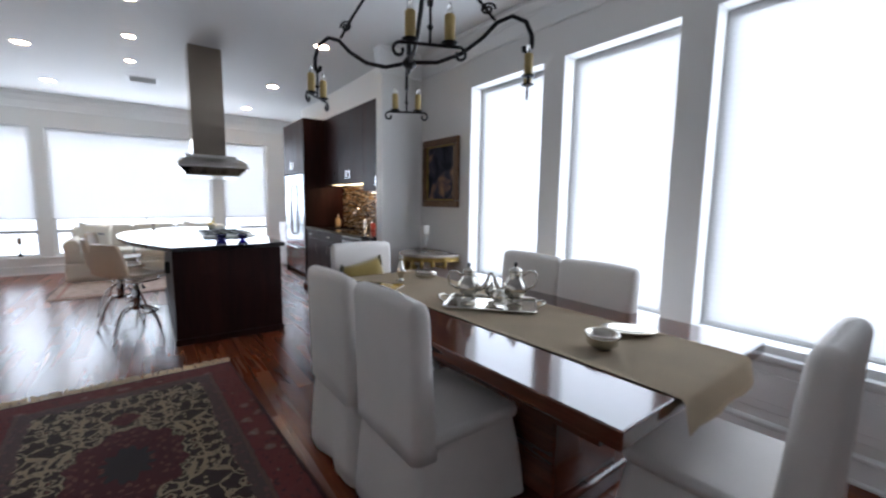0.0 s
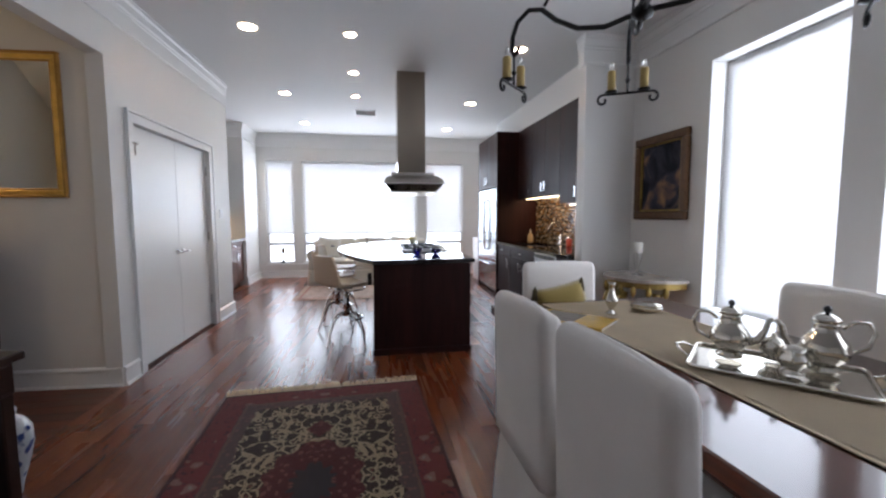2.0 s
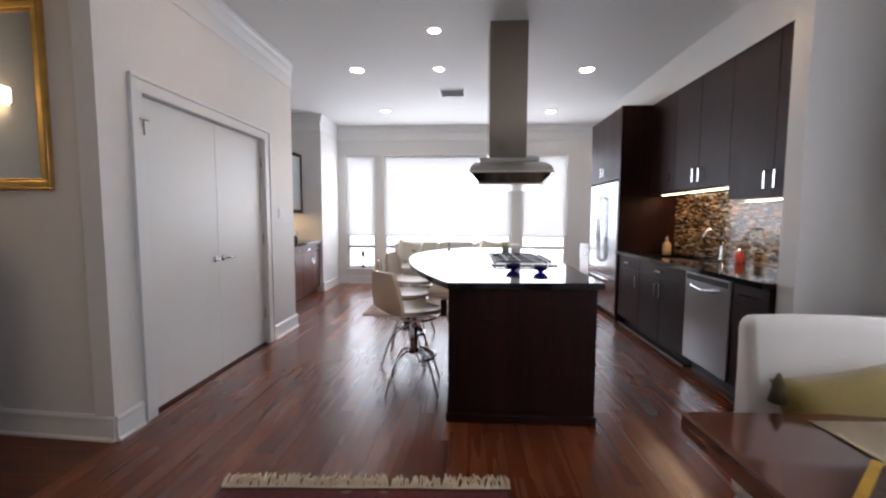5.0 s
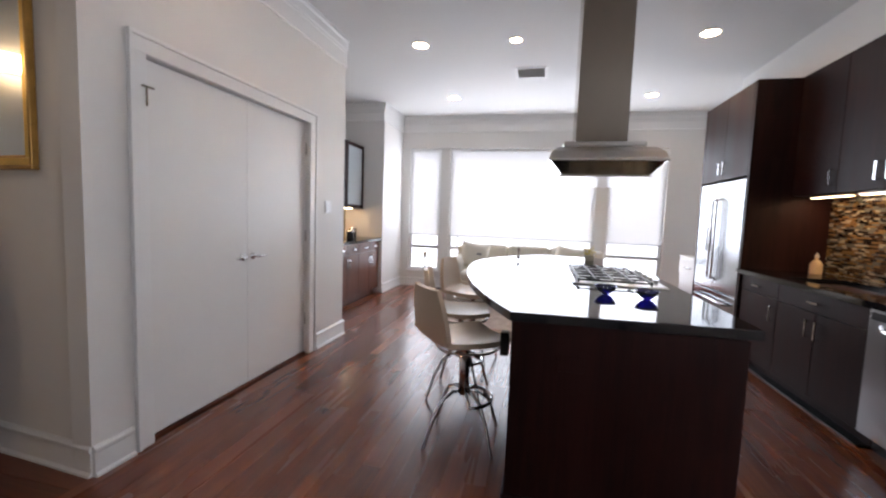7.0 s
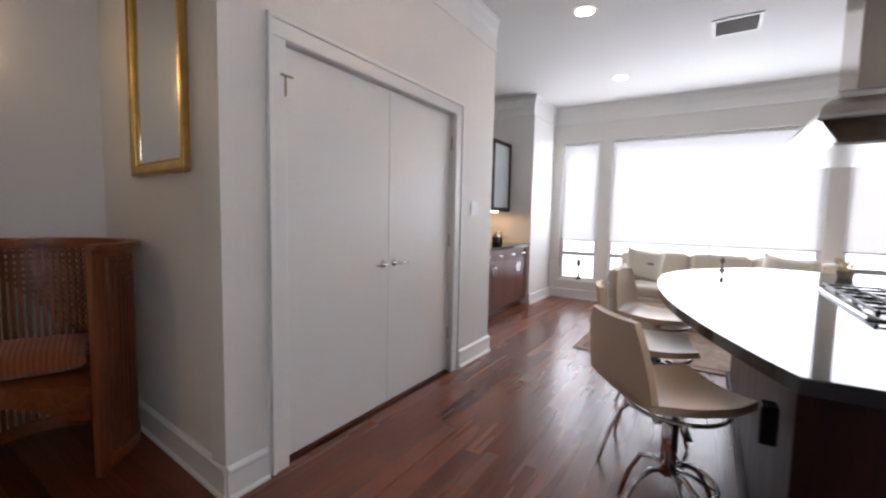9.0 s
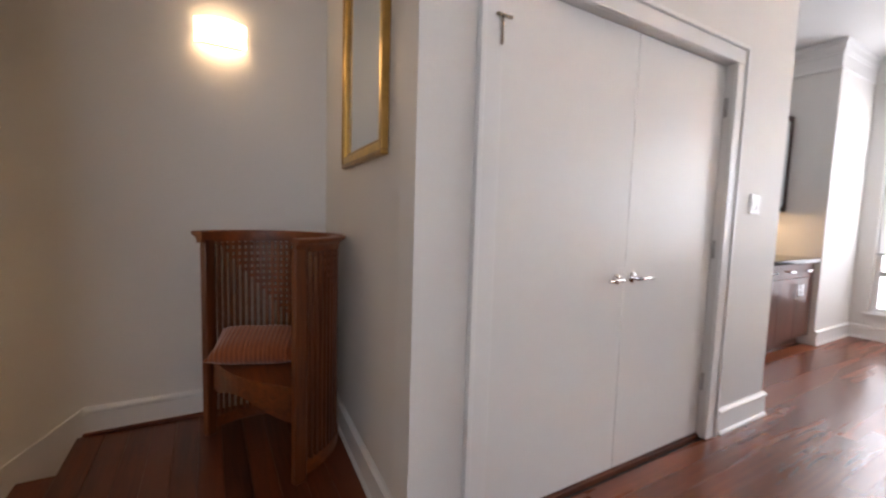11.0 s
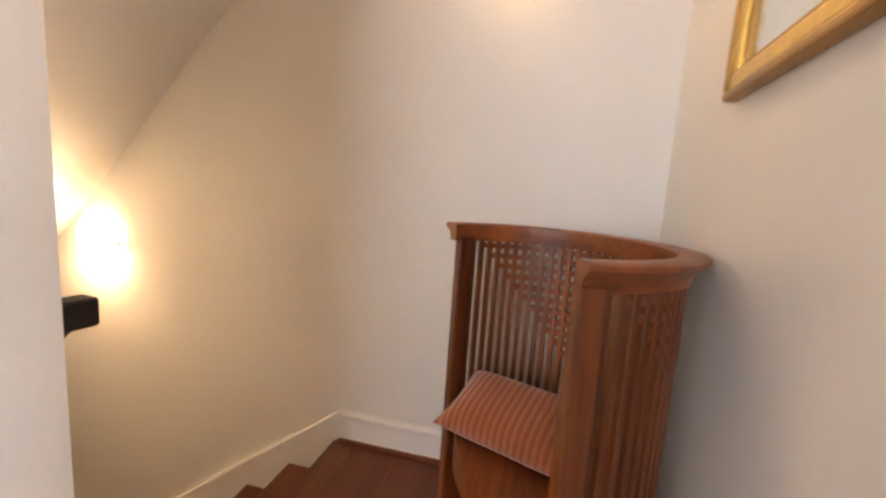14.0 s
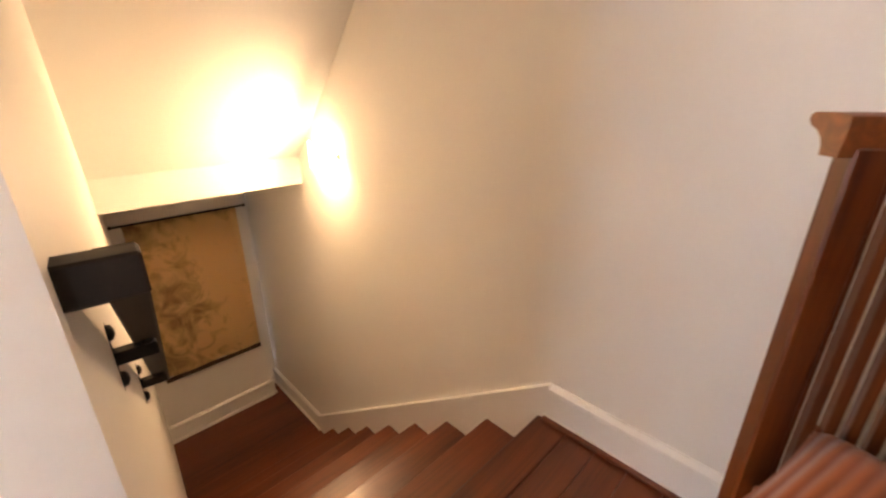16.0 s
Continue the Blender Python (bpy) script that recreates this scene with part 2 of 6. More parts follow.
wall_with("wall_window", "y", WIN_Y, 0.2, -3.02, 3.02, 0, CEIL_Z, [(a, b, FAR_BOT, FAR_TOP) for a, b in FAR_PANES], "white painted far wall with wide windows")
wall_with("wall_dining", "x", DINE_X, 0.25, Y_BACK, 4.28, 0, CEIL_Z, [(a, b, DINE_BOT, DINE_TOP) for a, b in DINE_PANES], "white painted dining wall with three tall windows")
wall_with("wall_kitchen", "x", 2.90, 0.12, 4.28, WIN_Y, 0, CEIL_Z, [], "white painted wall behind the kitchen cabinets")
wall_with("wall_stub", "y", 4.14, 0.14, 2.25, DINE_X, 0, CEIL_Z, [], "white painted stub wall between dining and kitchen")
DOOR_Y0, DOOR_Y1, DOOR_Z = 4.115, 5.67, 2.085
wall_with("wall_closet", "x", CLOSET_X, -0.12, 3.80, 6.34, 0, CEIL_Z, [(DOOR_Y0, DOOR_Y1, 0, DOOR_Z)], "white painted wall with a double closet door")
wall_with("wall_left", "x", CLOSET_X, -0.12, Y_BACK, 3.80, 0, CEIL_Z, [(INNER_Y, 3.80, -0.001, 2.51)], "white painted wall with the opening to the stairs")
# the wall beside the landing runs a little out of square
SKEW = Matrix.Translation((CLOSET_X, STAIR_Y1, 0)) @ Matrix.Rotation(radians(-3.4), 4, "Z") @ Matrix.Translation((-CLOSET_X, -STAIR_Y1, 0))
wall_with("wall_mirror", "y", STAIR_Y1, 0.12, BACK_X - 0.01, CLOSET_X - 0.12, 0, CEIL_Z, [], "cream painted wall beside the stair landing").matrix_world = SKEW
wall_with("wall_closet_inside", "x", -2.75, -0.05, STAIR_Y1 + 0.19, 6.22, 0, CEIL_Z, [], "plain closet back wall")
wall_with("wall_bar_side", "y", 6.22, 0.12, -2.95, CLOSET_X - 0.12, 0, CEIL_Z, [], "white painted wall beside the bar")
wall_with("wall_bar", "x", -2.90, -0.12, 6.34, WIN_Y, 0, CEIL_Z, [], "white painted wall behind the bar")
setting("wall_pilaster", B(-2.90, -2.23, 8.64, WIN_Y, 0, CEIL_Z), WALL, "white painted pilaster beside the bar", "wall")
wall_with("wall_back", "y", Y_BACK, -0.12, CLOSET_X - 0.12, DINE_X + 0.2, 0, CEIL_Z, [], "plain white back wall")
wall_with("wall_stair_back", "x", BACK_X, -0.12, -0.3, 4.04, -1.7, CEIL_Z, [], "cream painted wall along the stairs")
INNER_X1 = -2.41
bm = bmesh.new()
lo = [bm.verts.new((x, y, -1.7)) for x, y in ((INNER_X, INNER_Y), (INNER_X1, -0.03), (-1.875, -0.03), (-1.875, INNER_Y))]
hi = [bm.verts.new((v.co.x, v.co.y, CEIL_Z)) for v in lo]
bm.faces.new(lo[::-1]), bm.faces.new(hi)
for i in range(4):
    bm.faces.new((lo[i], lo[(i + 1) % 4], hi[(i + 1) % 4], hi[i]))
setting("wall_stair_inner", bm, WALL, "cream painted inner wall of the stairs", "wall")
setting("wall_stair_end", B(-3.22, -1.875, -0.17, -0.03, -1.7, 0.62), WALL, "cream painted wall at the foot of the stairs", "wall")
setting("wall_stair_recess", B(BACK_X, -3.22, -0.30, -0.18, -1.7, 0.62), WALL, "cream painted wall at the foot of the stairs", "wall")

ceiling = setting("ceiling", B(-3.5, 3.1, Y_BACK - 0.12, WIN_Y + 0.2, CEIL_Z, CEIL_Z + 0.15), CEIL, "flat white painted ceiling", "ceiling")
# sloping underside of the upper flight, and the lower ceiling over the foot of the stairs
bm = bmesh.new()
sl = [(0.85, 0.62), (0.85, 0.78), (3.03, CEIL_Z), (2.6, CEIL_Z), (0.4, 0.86), (-0.3, 0.86), (-0.3, 0.62)]
va = [bm.verts.new((BACK_X, y, z)) for y, z in sl]
vb = [bm.verts.new((INNER_X, y, z)) for y, z in sl]
bm.faces.new(va), bm.faces.new(vb[::-1])
for i in range(len(sl)):
    j = (i + 1) % len(sl)
    bm.faces.new((va[i], vb[i], vb[j], va[j]))
setting("ceiling_stair_slope", bm, WALL, "sloping cream soffit over the stairs", "ceiling")
setting("kitchen_soffit", B(2.56, 2.90, 4.28, 8.1, 2.70, CEIL_Z), WALL, "white soffit above the kitchen cabinets", "soffit")

floor = setting("floor", B(CLOSET_X - 0.12, 3.0, Y_BACK, WIN_Y, -0.20, -0.012), SUBF, "dark reddish hardwood floor boards", "floor")
setting("floor_bar", B(-2.95, CLOSET_X - 0.12, 6.34, WIN_Y, -0.20, -0.012), SUBF, "dark reddish hardwood floor beside the bar", "floor")
setting("floor_closet", B(-2.75, CLOSET_X - 0.12, STAIR_Y1 + 0.2, 6.22, -0.2, -0.01), SUBF, "closet floor", "floor")
landing = setting("floor_landing", B(BACK_X, CLOSET_X - 0.12, STAIR_Y0 + 0.02, STAIR_Y1 + 0.1, -0.20, -0.012), SUBF, "dark hardwood landing at the stair head", "floor")
lower = setting("floor_lower", B(BACK_X, INNER_X, -0.3, 0.92, -1.62, -1.452), SUBF, "dark hardwood lower landing", "floor")


# ---- trim: baseboards, crown, casings ----
def run_along(bm, axis, face, side, a0, a1, profile, drop=0.0):
    """A moulding of one profile of (depth, height) run along a wall face; side is +1 or -1 along the wall's normal."""
    rows = [[bm.verts.new((face + side * d, a, z + drop) if axis == "x" else (a, face + side * d, z + drop)) for d, z in profile] for a in (a0, a1)]
    n2 = len(profile)
    for k in range(n2):
        bm.faces.new((rows[0][k], rows[0][(k + 1) % n2], rows[1][(k + 1) % n2], rows[1][k]))
    bm.faces.new(rows[0]), bm.faces.new(rows[1][::-1])
    return bm


BASE = [(0, 0), (0.030, 0), (0.030, 0.012), (0.018, 0.022), (0.016, 0.118), (0.023, 0.126), (0.023, 0.140), (0.010, 0.152), (0, 0.152)]
CROWN = [(0, 2.785), (0.010, 2.785), (0.015, 2.80), (0.008, 2.812), (0.008, 2.925), (0.014, 2.932), (0.014, 2.952), (0.020, 2.960), (0.024, 3.02), (0.034, 3.035), (0.034, CEIL_Z), (0, CEIL_Z)]
for nm, ax, face, side, a0, a1 in [
    ("far", "y", WIN_Y, -1, -2.23, 2.90), ("dining", "x", DINE_X, -1, Y_BACK, 4.14), ("closet_a", "x", CLOSET_X, 1, 3.80, 4.0),
    ("closet_b", "x", CLOSET_X, 1, 5.79, 6.36), ("closet_end", "y", 6.34, 1, -2.23, CLOSET_X), ("pilaster", "x", -2.23, 1, 8.64, WIN_Y),
    ("landing_n", "y", STAIR_Y1, -1, BACK_X, CLOSET_X), ("landing_w", "x", BACK_X, 1, STAIR_Y0, STAIR_Y1 + 0.09), ("left", "x", CLOSET_X, 1, Y_BACK, INNER_Y),
    ("stub", "y", 4.14, -1, 2.25, DINE_X)]:
    setting("baseboard_" + nm, run_along(bmesh.new(), ax, face, side, a0, a1, BASE), TRIM, "white moulded baseboard", "baseboard").matrix_world = SKEW if nm == "landing_n" else Matrix()
for nm, ax, face, side, a0, a1 in [("far", "y", WIN_Y, -1, -2.23, 2.90), ("dining", "x", DINE_X, -1, Y_BACK, 4.14), ("closet", "x", CLOSET_X, 1, Y_BACK, 6.34),
                                   ("pilaster", "y", 8.64, -1, -2.90, -2.23), ("pilaster_b", "x", -2.23, 1, 8.60, WIN_Y), ("stub", "y", 4.14, -1, 2.216, DINE_X), ("stub_end", "x", 2.25, -1, 4.14, 4.28)]:
    setting("crown_" + nm, run_along(bmesh.new(), ax, face, side, a0, a1, CROWN), TRIM, "white stepped crown moulding", "crown moulding")
# skirting down the stairs: a raked board along the back wall
bm = bmesh.new()
RUN, RISE = 0.243, 0.18
for d0, d1, lo, hi in [(0, 0.016, -0.32, 0.127), (0, 0.024, 0.127, 0.150)]:
    ys = (STAIR_Y0 + 0.01, 0.68)
    rows = [[bm.verts.new((BACK_X + d, y, z - (STAIR_Y0 - y) * RISE / RUN)) for d, z in ((d0, lo), (d1, lo), (d1, hi), (d0, hi))] for y in ys]
    for k in range(4):
        bm.faces.new((rows[0][k], rows[0][(k + 1) % 4], rows[1][(k + 1) % 4], rows[1][k]))
    bm.faces.new(rows[0]), bm.faces.new(rows[1][::-1])
setting("skirting_stair", bm, TRIM, "white raked skirting along the stairs", "skirting")
setting("baseboard_lower_w", run_along(bmesh.new(), "x", BACK_X, 1, -0.18, 0.68, BASE, -1.44), TRIM, "white moulded baseboard", "baseboard")
setting("baseboard_lower_end", run_along(bmesh.new(), "y", -0.03, 1, -3.22, INNER_X1, BASE, -1.44), TRIM, "white moulded baseboard", "baseboard")
setting("baseboard_lower_jog", run_along(bmesh.new(), "x", -3.22, -1, -0.18, -0.01, BASE, -1.44), TRIM, "white moulded baseboard", "baseboard")
setting("baseboard_inner_end", run_along(bmesh.new(), "y", INNER_Y, 1, INNER_X, CLOSET_X, BASE), TRIM, "white moulded baseboard", "baseboard")


def casing(name, axis, face, side, a0, a1, z0, z1, w, d, label, foot=False):
    """A window or door surround: two legs and a head butted on top, with a raised outer edge."""
    bm = bmesh.new()
    f0, f1 = sorted((face, face + side * d))
    g0, g1 = sorted((face, face + side * (d + 0.010)))
    e = 0.022
    def put(u0, u1, v0, v1, p0, p1):
        if axis == "x":
            box(bm, p0, p1, u0, u1, v0, v1, bevel=0.003)
        else:
            box(bm, u0, u1, p0, p1, v0, v1, bevel=0.003)
    put(a0 - w + e, a0, z0, z1, f0, f1)
    put(a1, a1 + w - e, z0, z1, f0, f1)
    put(a0 - w + e, a1 + w - e, z1, z1 + w - e, f0, f1)
    put(a0 - w, a0 - w + e, z0, z1 + w - e, g0, g1)
    put(a1 + w - e, a1 + w, z0, z1 + w - e, g0, g1)
    put(a0 - w, a1 + w, z1 + w - e, z1 + w, g0, g1)
    if foot:
        put(a0 - w - 0.006, a0 + 0.002, z0, z0 + 0.16, *sorted((face, face + side * (d + 0.014))))
    return setting(name, bm, TRIM, label, "casing")


casing("trim_closet_door", "x", CLOSET_X, 1, DOOR_Y0, DOOR_Y1, 0, DOOR_Z, 0.098, 0.016, "white moulded door casing", foot=False)

# ---- closet doors ----
HINGEP = paint("worn_painted_hinge", (0.42, 0.40, 0.38), 0.4)
door_box = setting("door_1", B(-1.80 - 0.075, -1.80 - 0.07, DOOR_Y0, DOOR_Y1, 0.0, DOOR_Z), SUBF, "pair of closed white flush closet doors", "door")
MEET = 4.925
for y0, y1, hinge, sgn in ((DOOR_Y0 + 0.004, MEET - 0.0015, DOOR_Y0 + 0.004, -1), (MEET + 0.0015, DOOR_Y1 - 0.004, DOOR_Y1 - 0.004, 1)):
    leaf = part("door_leaf", B(-1.828, -1.79, y0, y1, 0.018, DOOR_Z - 0.005, bevel=0.002), DOORP, door_box, "flush white painted door leaf")
    for z in (0.33, 1.09, 1.86):
        part("hinge", tube(bmesh.new(), [(-1.779, hinge, z - 0.05), (-1.779, hinge, z + 0.05)], 0.009), HINGEP, leaf, "painted hinge knuckle")
    yh = MEET + sgn * 0.055
    bm = lathe(bmesh.new(), [(0.027, 0), (0.027, 0.007), (0.022, 0.011), (0.010, 0.013), (0.010, 0.045)], 20)
    turned(bm, pose(-1.79, yh, 0.965, 0, 90, 0))
    part("rosette", bm, CHROME, leaf, "round chrome rosette")
    bm = tube(bmesh.new(), [(-1.747, yh - sgn * 0.0, 0.965), (-1.744, yh + sgn * 0.02, 0.965), (-1.742, yh + sgn * 0.06, 0.966), (-1.745, yh + sgn * 0.105, 0.962)], [0.010, 0.009, 0.008, 0.007], 10)
    part("door_handle", bm, CHROME, leaf, "chrome lever handle")
# ball-catch bracket at the head of one leaf
bm = box(bmesh.new(), -1.733, -1.727, DOOR_Y0 - 0.012, DOOR_Y0 - 0.004, 1.825, 1.915)
box(bm, -1.733, -1.722, DOOR_Y0 - 0.035, DOOR_Y0 + 0.03, 1.915, 1.924)
part("door_stop", bm, STEEL, door_box, "thin metal stop bracket")
setting("door_sill", B(-1.87, -1.775, DOOR_Y0, DOOR_Y1, -0.011, 0.012), STAIRW, "dark threshold under the closet doors", "threshold")

# light switch
SWITCHP = paint("bright_white_plastic", (0.88, 0.88, 0.88), 0.25, vary=0.01)
sw = thing("light_switch", "white double rocker light switch plate", "light switch", (CLOSET_X, 6.006, 1.354))
part("plate", B(0, 0.009, -0.058, 0.058, -0.058, 0.058, bevel=0.003), SWITCHP, sw)
for dy in (-0.023, 0.023):
    part("rocker", B(0.009, 0.013, dy - 0.017, dy + 0.017, -0.034, 0.034, bevel=0.002), SWITCHP, sw)

# ---- windows ----
BACKD = glowing("overcast_sky", (0.93, 0.97, 1.0), 3.2)
setting("backdrop_sky", B(-14, 14, 22.0, 22.05, -6, 14), BACKD, "bright overcast sky outside", "sky")
setting("backdrop_sky_side", B(5.2, 5.25, -8, 9, -4, 8), BACKD, "bright overcast sky outside", "sky")
m, n, l, b = nodes_of("translucent_shade")
tr, df, mx = n.new("ShaderNodeBsdfTranslucent"), n.new("ShaderNodeBsdfDiffuse"), n.new("ShaderNodeMixShader")
tc, wv, rg = n.new("ShaderNodeTexCoord"), n.new("ShaderNodeTexWave"), n.new("ShaderNodeMapRange")
wv.bands_direction = "Z"
wv.inputs["Scale"].default_value, wv.inputs["Distortion"].default_value = 8.5, 0.3
rg.inputs["To Min"].default_value, rg.inputs["To Max"].default_value = 0.925, 0.945
l.new(tc.outputs["Object"], wv.inputs["Vector"])
l.new(wv.outputs["Fac"], rg.inputs["Value"])
l.new(rg.outputs[0], tr.inputs["Color"])
df.inputs["Color"].default_value = (0.85, 0.85, 0.85, 1)
mx.inputs[0].default_value = 0.75
l.new(df.outputs[0], mx.inputs[1])
l.new(tr.outputs[0], mx.inputs[2])
l.new(mx.outputs[0], n["Material Output"].inputs["Surface"])
SHADE = m
GREYRAIL = paint("grey_rail", (0.55, 0.56, 0.57), 0.5)


def window(name, axis, face, a0, a1, z0, z1, shade_z, label, low_bar=None, deep=0.145):
    """A fixed window: frame, pane, sill, and a pleated shade drawn down to shade_z."""
    w = setting(name, bmesh.new(), TRIM, label, "window")
    d = deep + 0.03
    def put(nm, u0, u1, p0, p1, v0, v1, material, lab="", bev=0.003, parent=w):
        bm = B(face + p0, face + p1, u0, u1, v0, v1, bevel=bev) if axis == "x" else B(u0, u1, face + p0, face + p1, v0, v1, bevel=bev)
        return part(nm, bm, material, parent, lab)
    t = 0.045
    for u0, u1, v0, v1 in ((a0, a0 + t, z0, z1), (a1 - t, a1, z0, z1), (a0 + t, a1 - t, z0, z0 + t), (a0 + t, a1 - t, z1 - t, z1)):
        put("window_frame", u0, u1, d, d + 0.05, v0, v1, TRIM, "white window frame")
    pane = put("pane", a0 + t, a1 - t, d + 0.02, d + 0.026, z0 + t, z1 - t, GLASS, "clear glass pane", 0)
    pane.visible_shadow = False
    put("window_sill", a0 + 0.001, a1 - 0.001, 0.0, d, z0 - 0.0, z0 + 0.012, TRIM, "white painted sill", 0.002)
    sh = put("shade", a0 + 0.004, a1 - 0.004, deep, deep + 0.002, shade_z, z1 - 0.004, SHADE, "white pleated shade", 0)
    put("bottom_rail", a0 + 0.004, a1 - 0.004, deep - 0.009, deep + 0.012, shade_z - 0.02, shade_z, GREYRAIL if low_bar else TRIM, "slim shade rail", 0.003)
    put("head_rail", a0 + 0.004, a1 - 0.004, deep + 0.003, deep + 0.028, z1 - 0.05, z1 - 0.004, TRIM, "white shade head rail", 0.003)
    if low_bar:
        put("window_bar", a0 + t, a1 - t, d - 0.004, d + 0.05, *low_bar, GREYRAIL, "grey transom bar", 0.003)
    return w


for i, (a, b2) in enumerate(FAR_PANES):
    window("window_%d" % (i + 1), "y", WIN_Y, a, b2, FAR_BOT, FAR_TOP, FAR_BLIND_Z, "tall window with a white shade half drawn over a bright sky", (0.70, 0.76), 0.03)
for i, (a, b2) in enumerate(DINE_PANES):
    window("window_%d" % (i + 4), "x", DINE_X, a, b2, DINE_BOT, DINE_TOP, DINE_BOT + 0.035, "tall dining window behind a closed white shade")
# sills and aprons of the dining windows
for i, (a, b2) in enumerate(DINE_PANES):
    setting("trim_dining_sill_%d" % (i + 1), B(DINE_X - 0.06, DINE_X, a - 0.11, b2 + 0.11, DINE_BOT - 0.06, DINE_BOT - 0.03, bevel=0.004), TRIM, "white window stool", "sill")
    bm = box(bmesh.new(), DINE_X - 0.012, DINE_X, a - 0.06, b2 + 0.06, DINE_BOT - 0.36, DINE_BOT - 0.09, bevel=0.004)
    box(bm, DINE_X - 0.02, DINE_X - 0.012, a - 0.0, b2 + 0.0, DINE_BOT - 0.31, DINE_BOT - 0.14, bevel=0.004)
    setting("trim_dining_apron_%d" % (i + 1), bm, TRIM, "white panelled apron under a window", "apron")
setting("trim_far_stool", B(-2.12, 2.26, WIN_Y - 0.03, WIN_Y, FAR_BOT - 0.03, FAR_BOT - 0.004, bevel=0.004), TRIM, "white sill under the far windows", "sill")
# balcony outside
CONC = paint("pale_concrete", (0.62, 0.62, 0.61), 0.8, vary=0.1, scale=2)
setting("balcony_floor", B(-5, 5, WIN_Y + 0.2, 11.4, -0.3, -0.02), CONC, "pale concrete balcony floor", "balcony")
rail = thing("balcony_rail", "slim grey metal balcony railing", "railing", (0, 11.3, 0))
part("top_bar", tube(bmesh.new(), [(-5, 0, 0.93), (5, 0, 0.93)], 0.022), GREYRAIL, rail)
part("low_bar", tube(bmesh.new(), [(-5, 0, 0.08), (5, 0, 0.08)], 0.018), GREYRAIL, rail)
for k in range(7):
    part("post", tube(bmesh.new(), [(-4.5 + 1.5 * k, 0, -0.02), (-4.5 + 1.5 * k, 0, 0.93)], 0.016), GREYRAIL, rail)
setting("ground", B(-300, 300, WIN_Y + 2.5, 700, -9.2, -9.0), CONC, "pale hazy ground far below", "ground")

# ---- stairs ----
TREAD_X0, TREAD_X1 = BACK_X + 0.018, INNER_X
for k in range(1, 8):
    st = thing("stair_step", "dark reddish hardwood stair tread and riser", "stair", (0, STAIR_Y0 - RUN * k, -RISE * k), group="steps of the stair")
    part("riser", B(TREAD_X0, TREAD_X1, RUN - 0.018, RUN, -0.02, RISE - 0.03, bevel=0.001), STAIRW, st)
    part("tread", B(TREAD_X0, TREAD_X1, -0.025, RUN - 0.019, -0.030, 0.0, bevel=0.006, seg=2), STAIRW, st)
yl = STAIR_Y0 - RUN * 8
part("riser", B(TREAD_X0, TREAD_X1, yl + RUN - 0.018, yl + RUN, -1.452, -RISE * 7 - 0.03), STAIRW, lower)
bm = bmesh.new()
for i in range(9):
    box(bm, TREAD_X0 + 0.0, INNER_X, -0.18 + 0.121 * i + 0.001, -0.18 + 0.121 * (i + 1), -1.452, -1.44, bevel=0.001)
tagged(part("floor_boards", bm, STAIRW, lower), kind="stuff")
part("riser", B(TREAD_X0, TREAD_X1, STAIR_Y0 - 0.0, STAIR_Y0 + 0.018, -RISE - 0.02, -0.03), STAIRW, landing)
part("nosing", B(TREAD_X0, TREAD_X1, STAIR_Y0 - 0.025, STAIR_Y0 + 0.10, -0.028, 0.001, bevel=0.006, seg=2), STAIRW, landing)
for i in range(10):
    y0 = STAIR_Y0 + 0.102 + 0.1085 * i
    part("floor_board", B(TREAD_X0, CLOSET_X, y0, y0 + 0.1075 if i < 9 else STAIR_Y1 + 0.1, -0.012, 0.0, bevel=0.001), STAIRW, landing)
LEDGE = setting("trim_landing_shoe", B(BACK_X + 0.022, BACK_X + 0.042, STAIR_Y0, STAIR_Y1 + 0.08, 0, 0.022, bevel=0.006), STAIRW, "dark wood shoe moulding", "trim")

# handrail on the inner wall
RAILW = wood("black_stained_wood", (0.006, 0.0045, 0.004), (0.016, 0.011, 0.008), 0.5, "Y", spec=0.25)
hr = thing("handrail", "black square wooden handrail on iron brackets", "handrail", (INNER_X, 2.572, 0.963), -5.4)
s = RISE / RUN
rx = -0.068
bm = bmesh.new()
rows = [[bm.verts.new((rx + dx, y, y * s + dz)) for dx, dz in ((-0.025, -0.058), (0.025, -0.058), (0.025, 0), (-0.025, 0))] for y in (0.0, -1.35)]
for k in range(4):
    bm.faces.new((rows[0][k], rows[0][(k + 1) % 4], rows[1][(k + 1) % 4], rows[1][k]))
bm.faces.new(rows[0]), bm.faces.new(rows[1][::-1])
bmesh.ops.bevel(bm, geom=bm.edges[:], offset=0.004, segments=1, affect="EDGES")
part("rail", bm, RAILW, hr)
part("return_block", B(rx - 0.025, 0.012, -0.002, 0.045, -0.060, -0.002, bevel=0.004), RAILW, hr, "square return block to the wall")
for y in (-0.36, -0.98):
    z = y * s - 0.058
    br = part("bracket", B(rx - 0.016, -0.006, y - 0.016, y + 0.016, z - 0.034, z - 0.004, bevel=0.003), IRON, hr, "black iron bracket arm")
    part("bracket_plate", B(-0.008, 0.004, y - 0.02, y + 0.02, z - 0.10, z + 0.06, bevel=0.003), IRON, br)
    part("bracket_post", tube(bmesh.new(), [(rx, y, z - 0.02), (rx, y, z + 0.004)], 0.012), IRON, br)
    for dz in (-0.075, 0.04):
        bm = lathe(bmesh.new(), [(0.018, 0), (0.016, 0.008), (0.006, 0.013)], 12)
        part("bolt", turned(bm, pose(-0.008, y, z + dz, 0, -90, 0)), IRON, br)


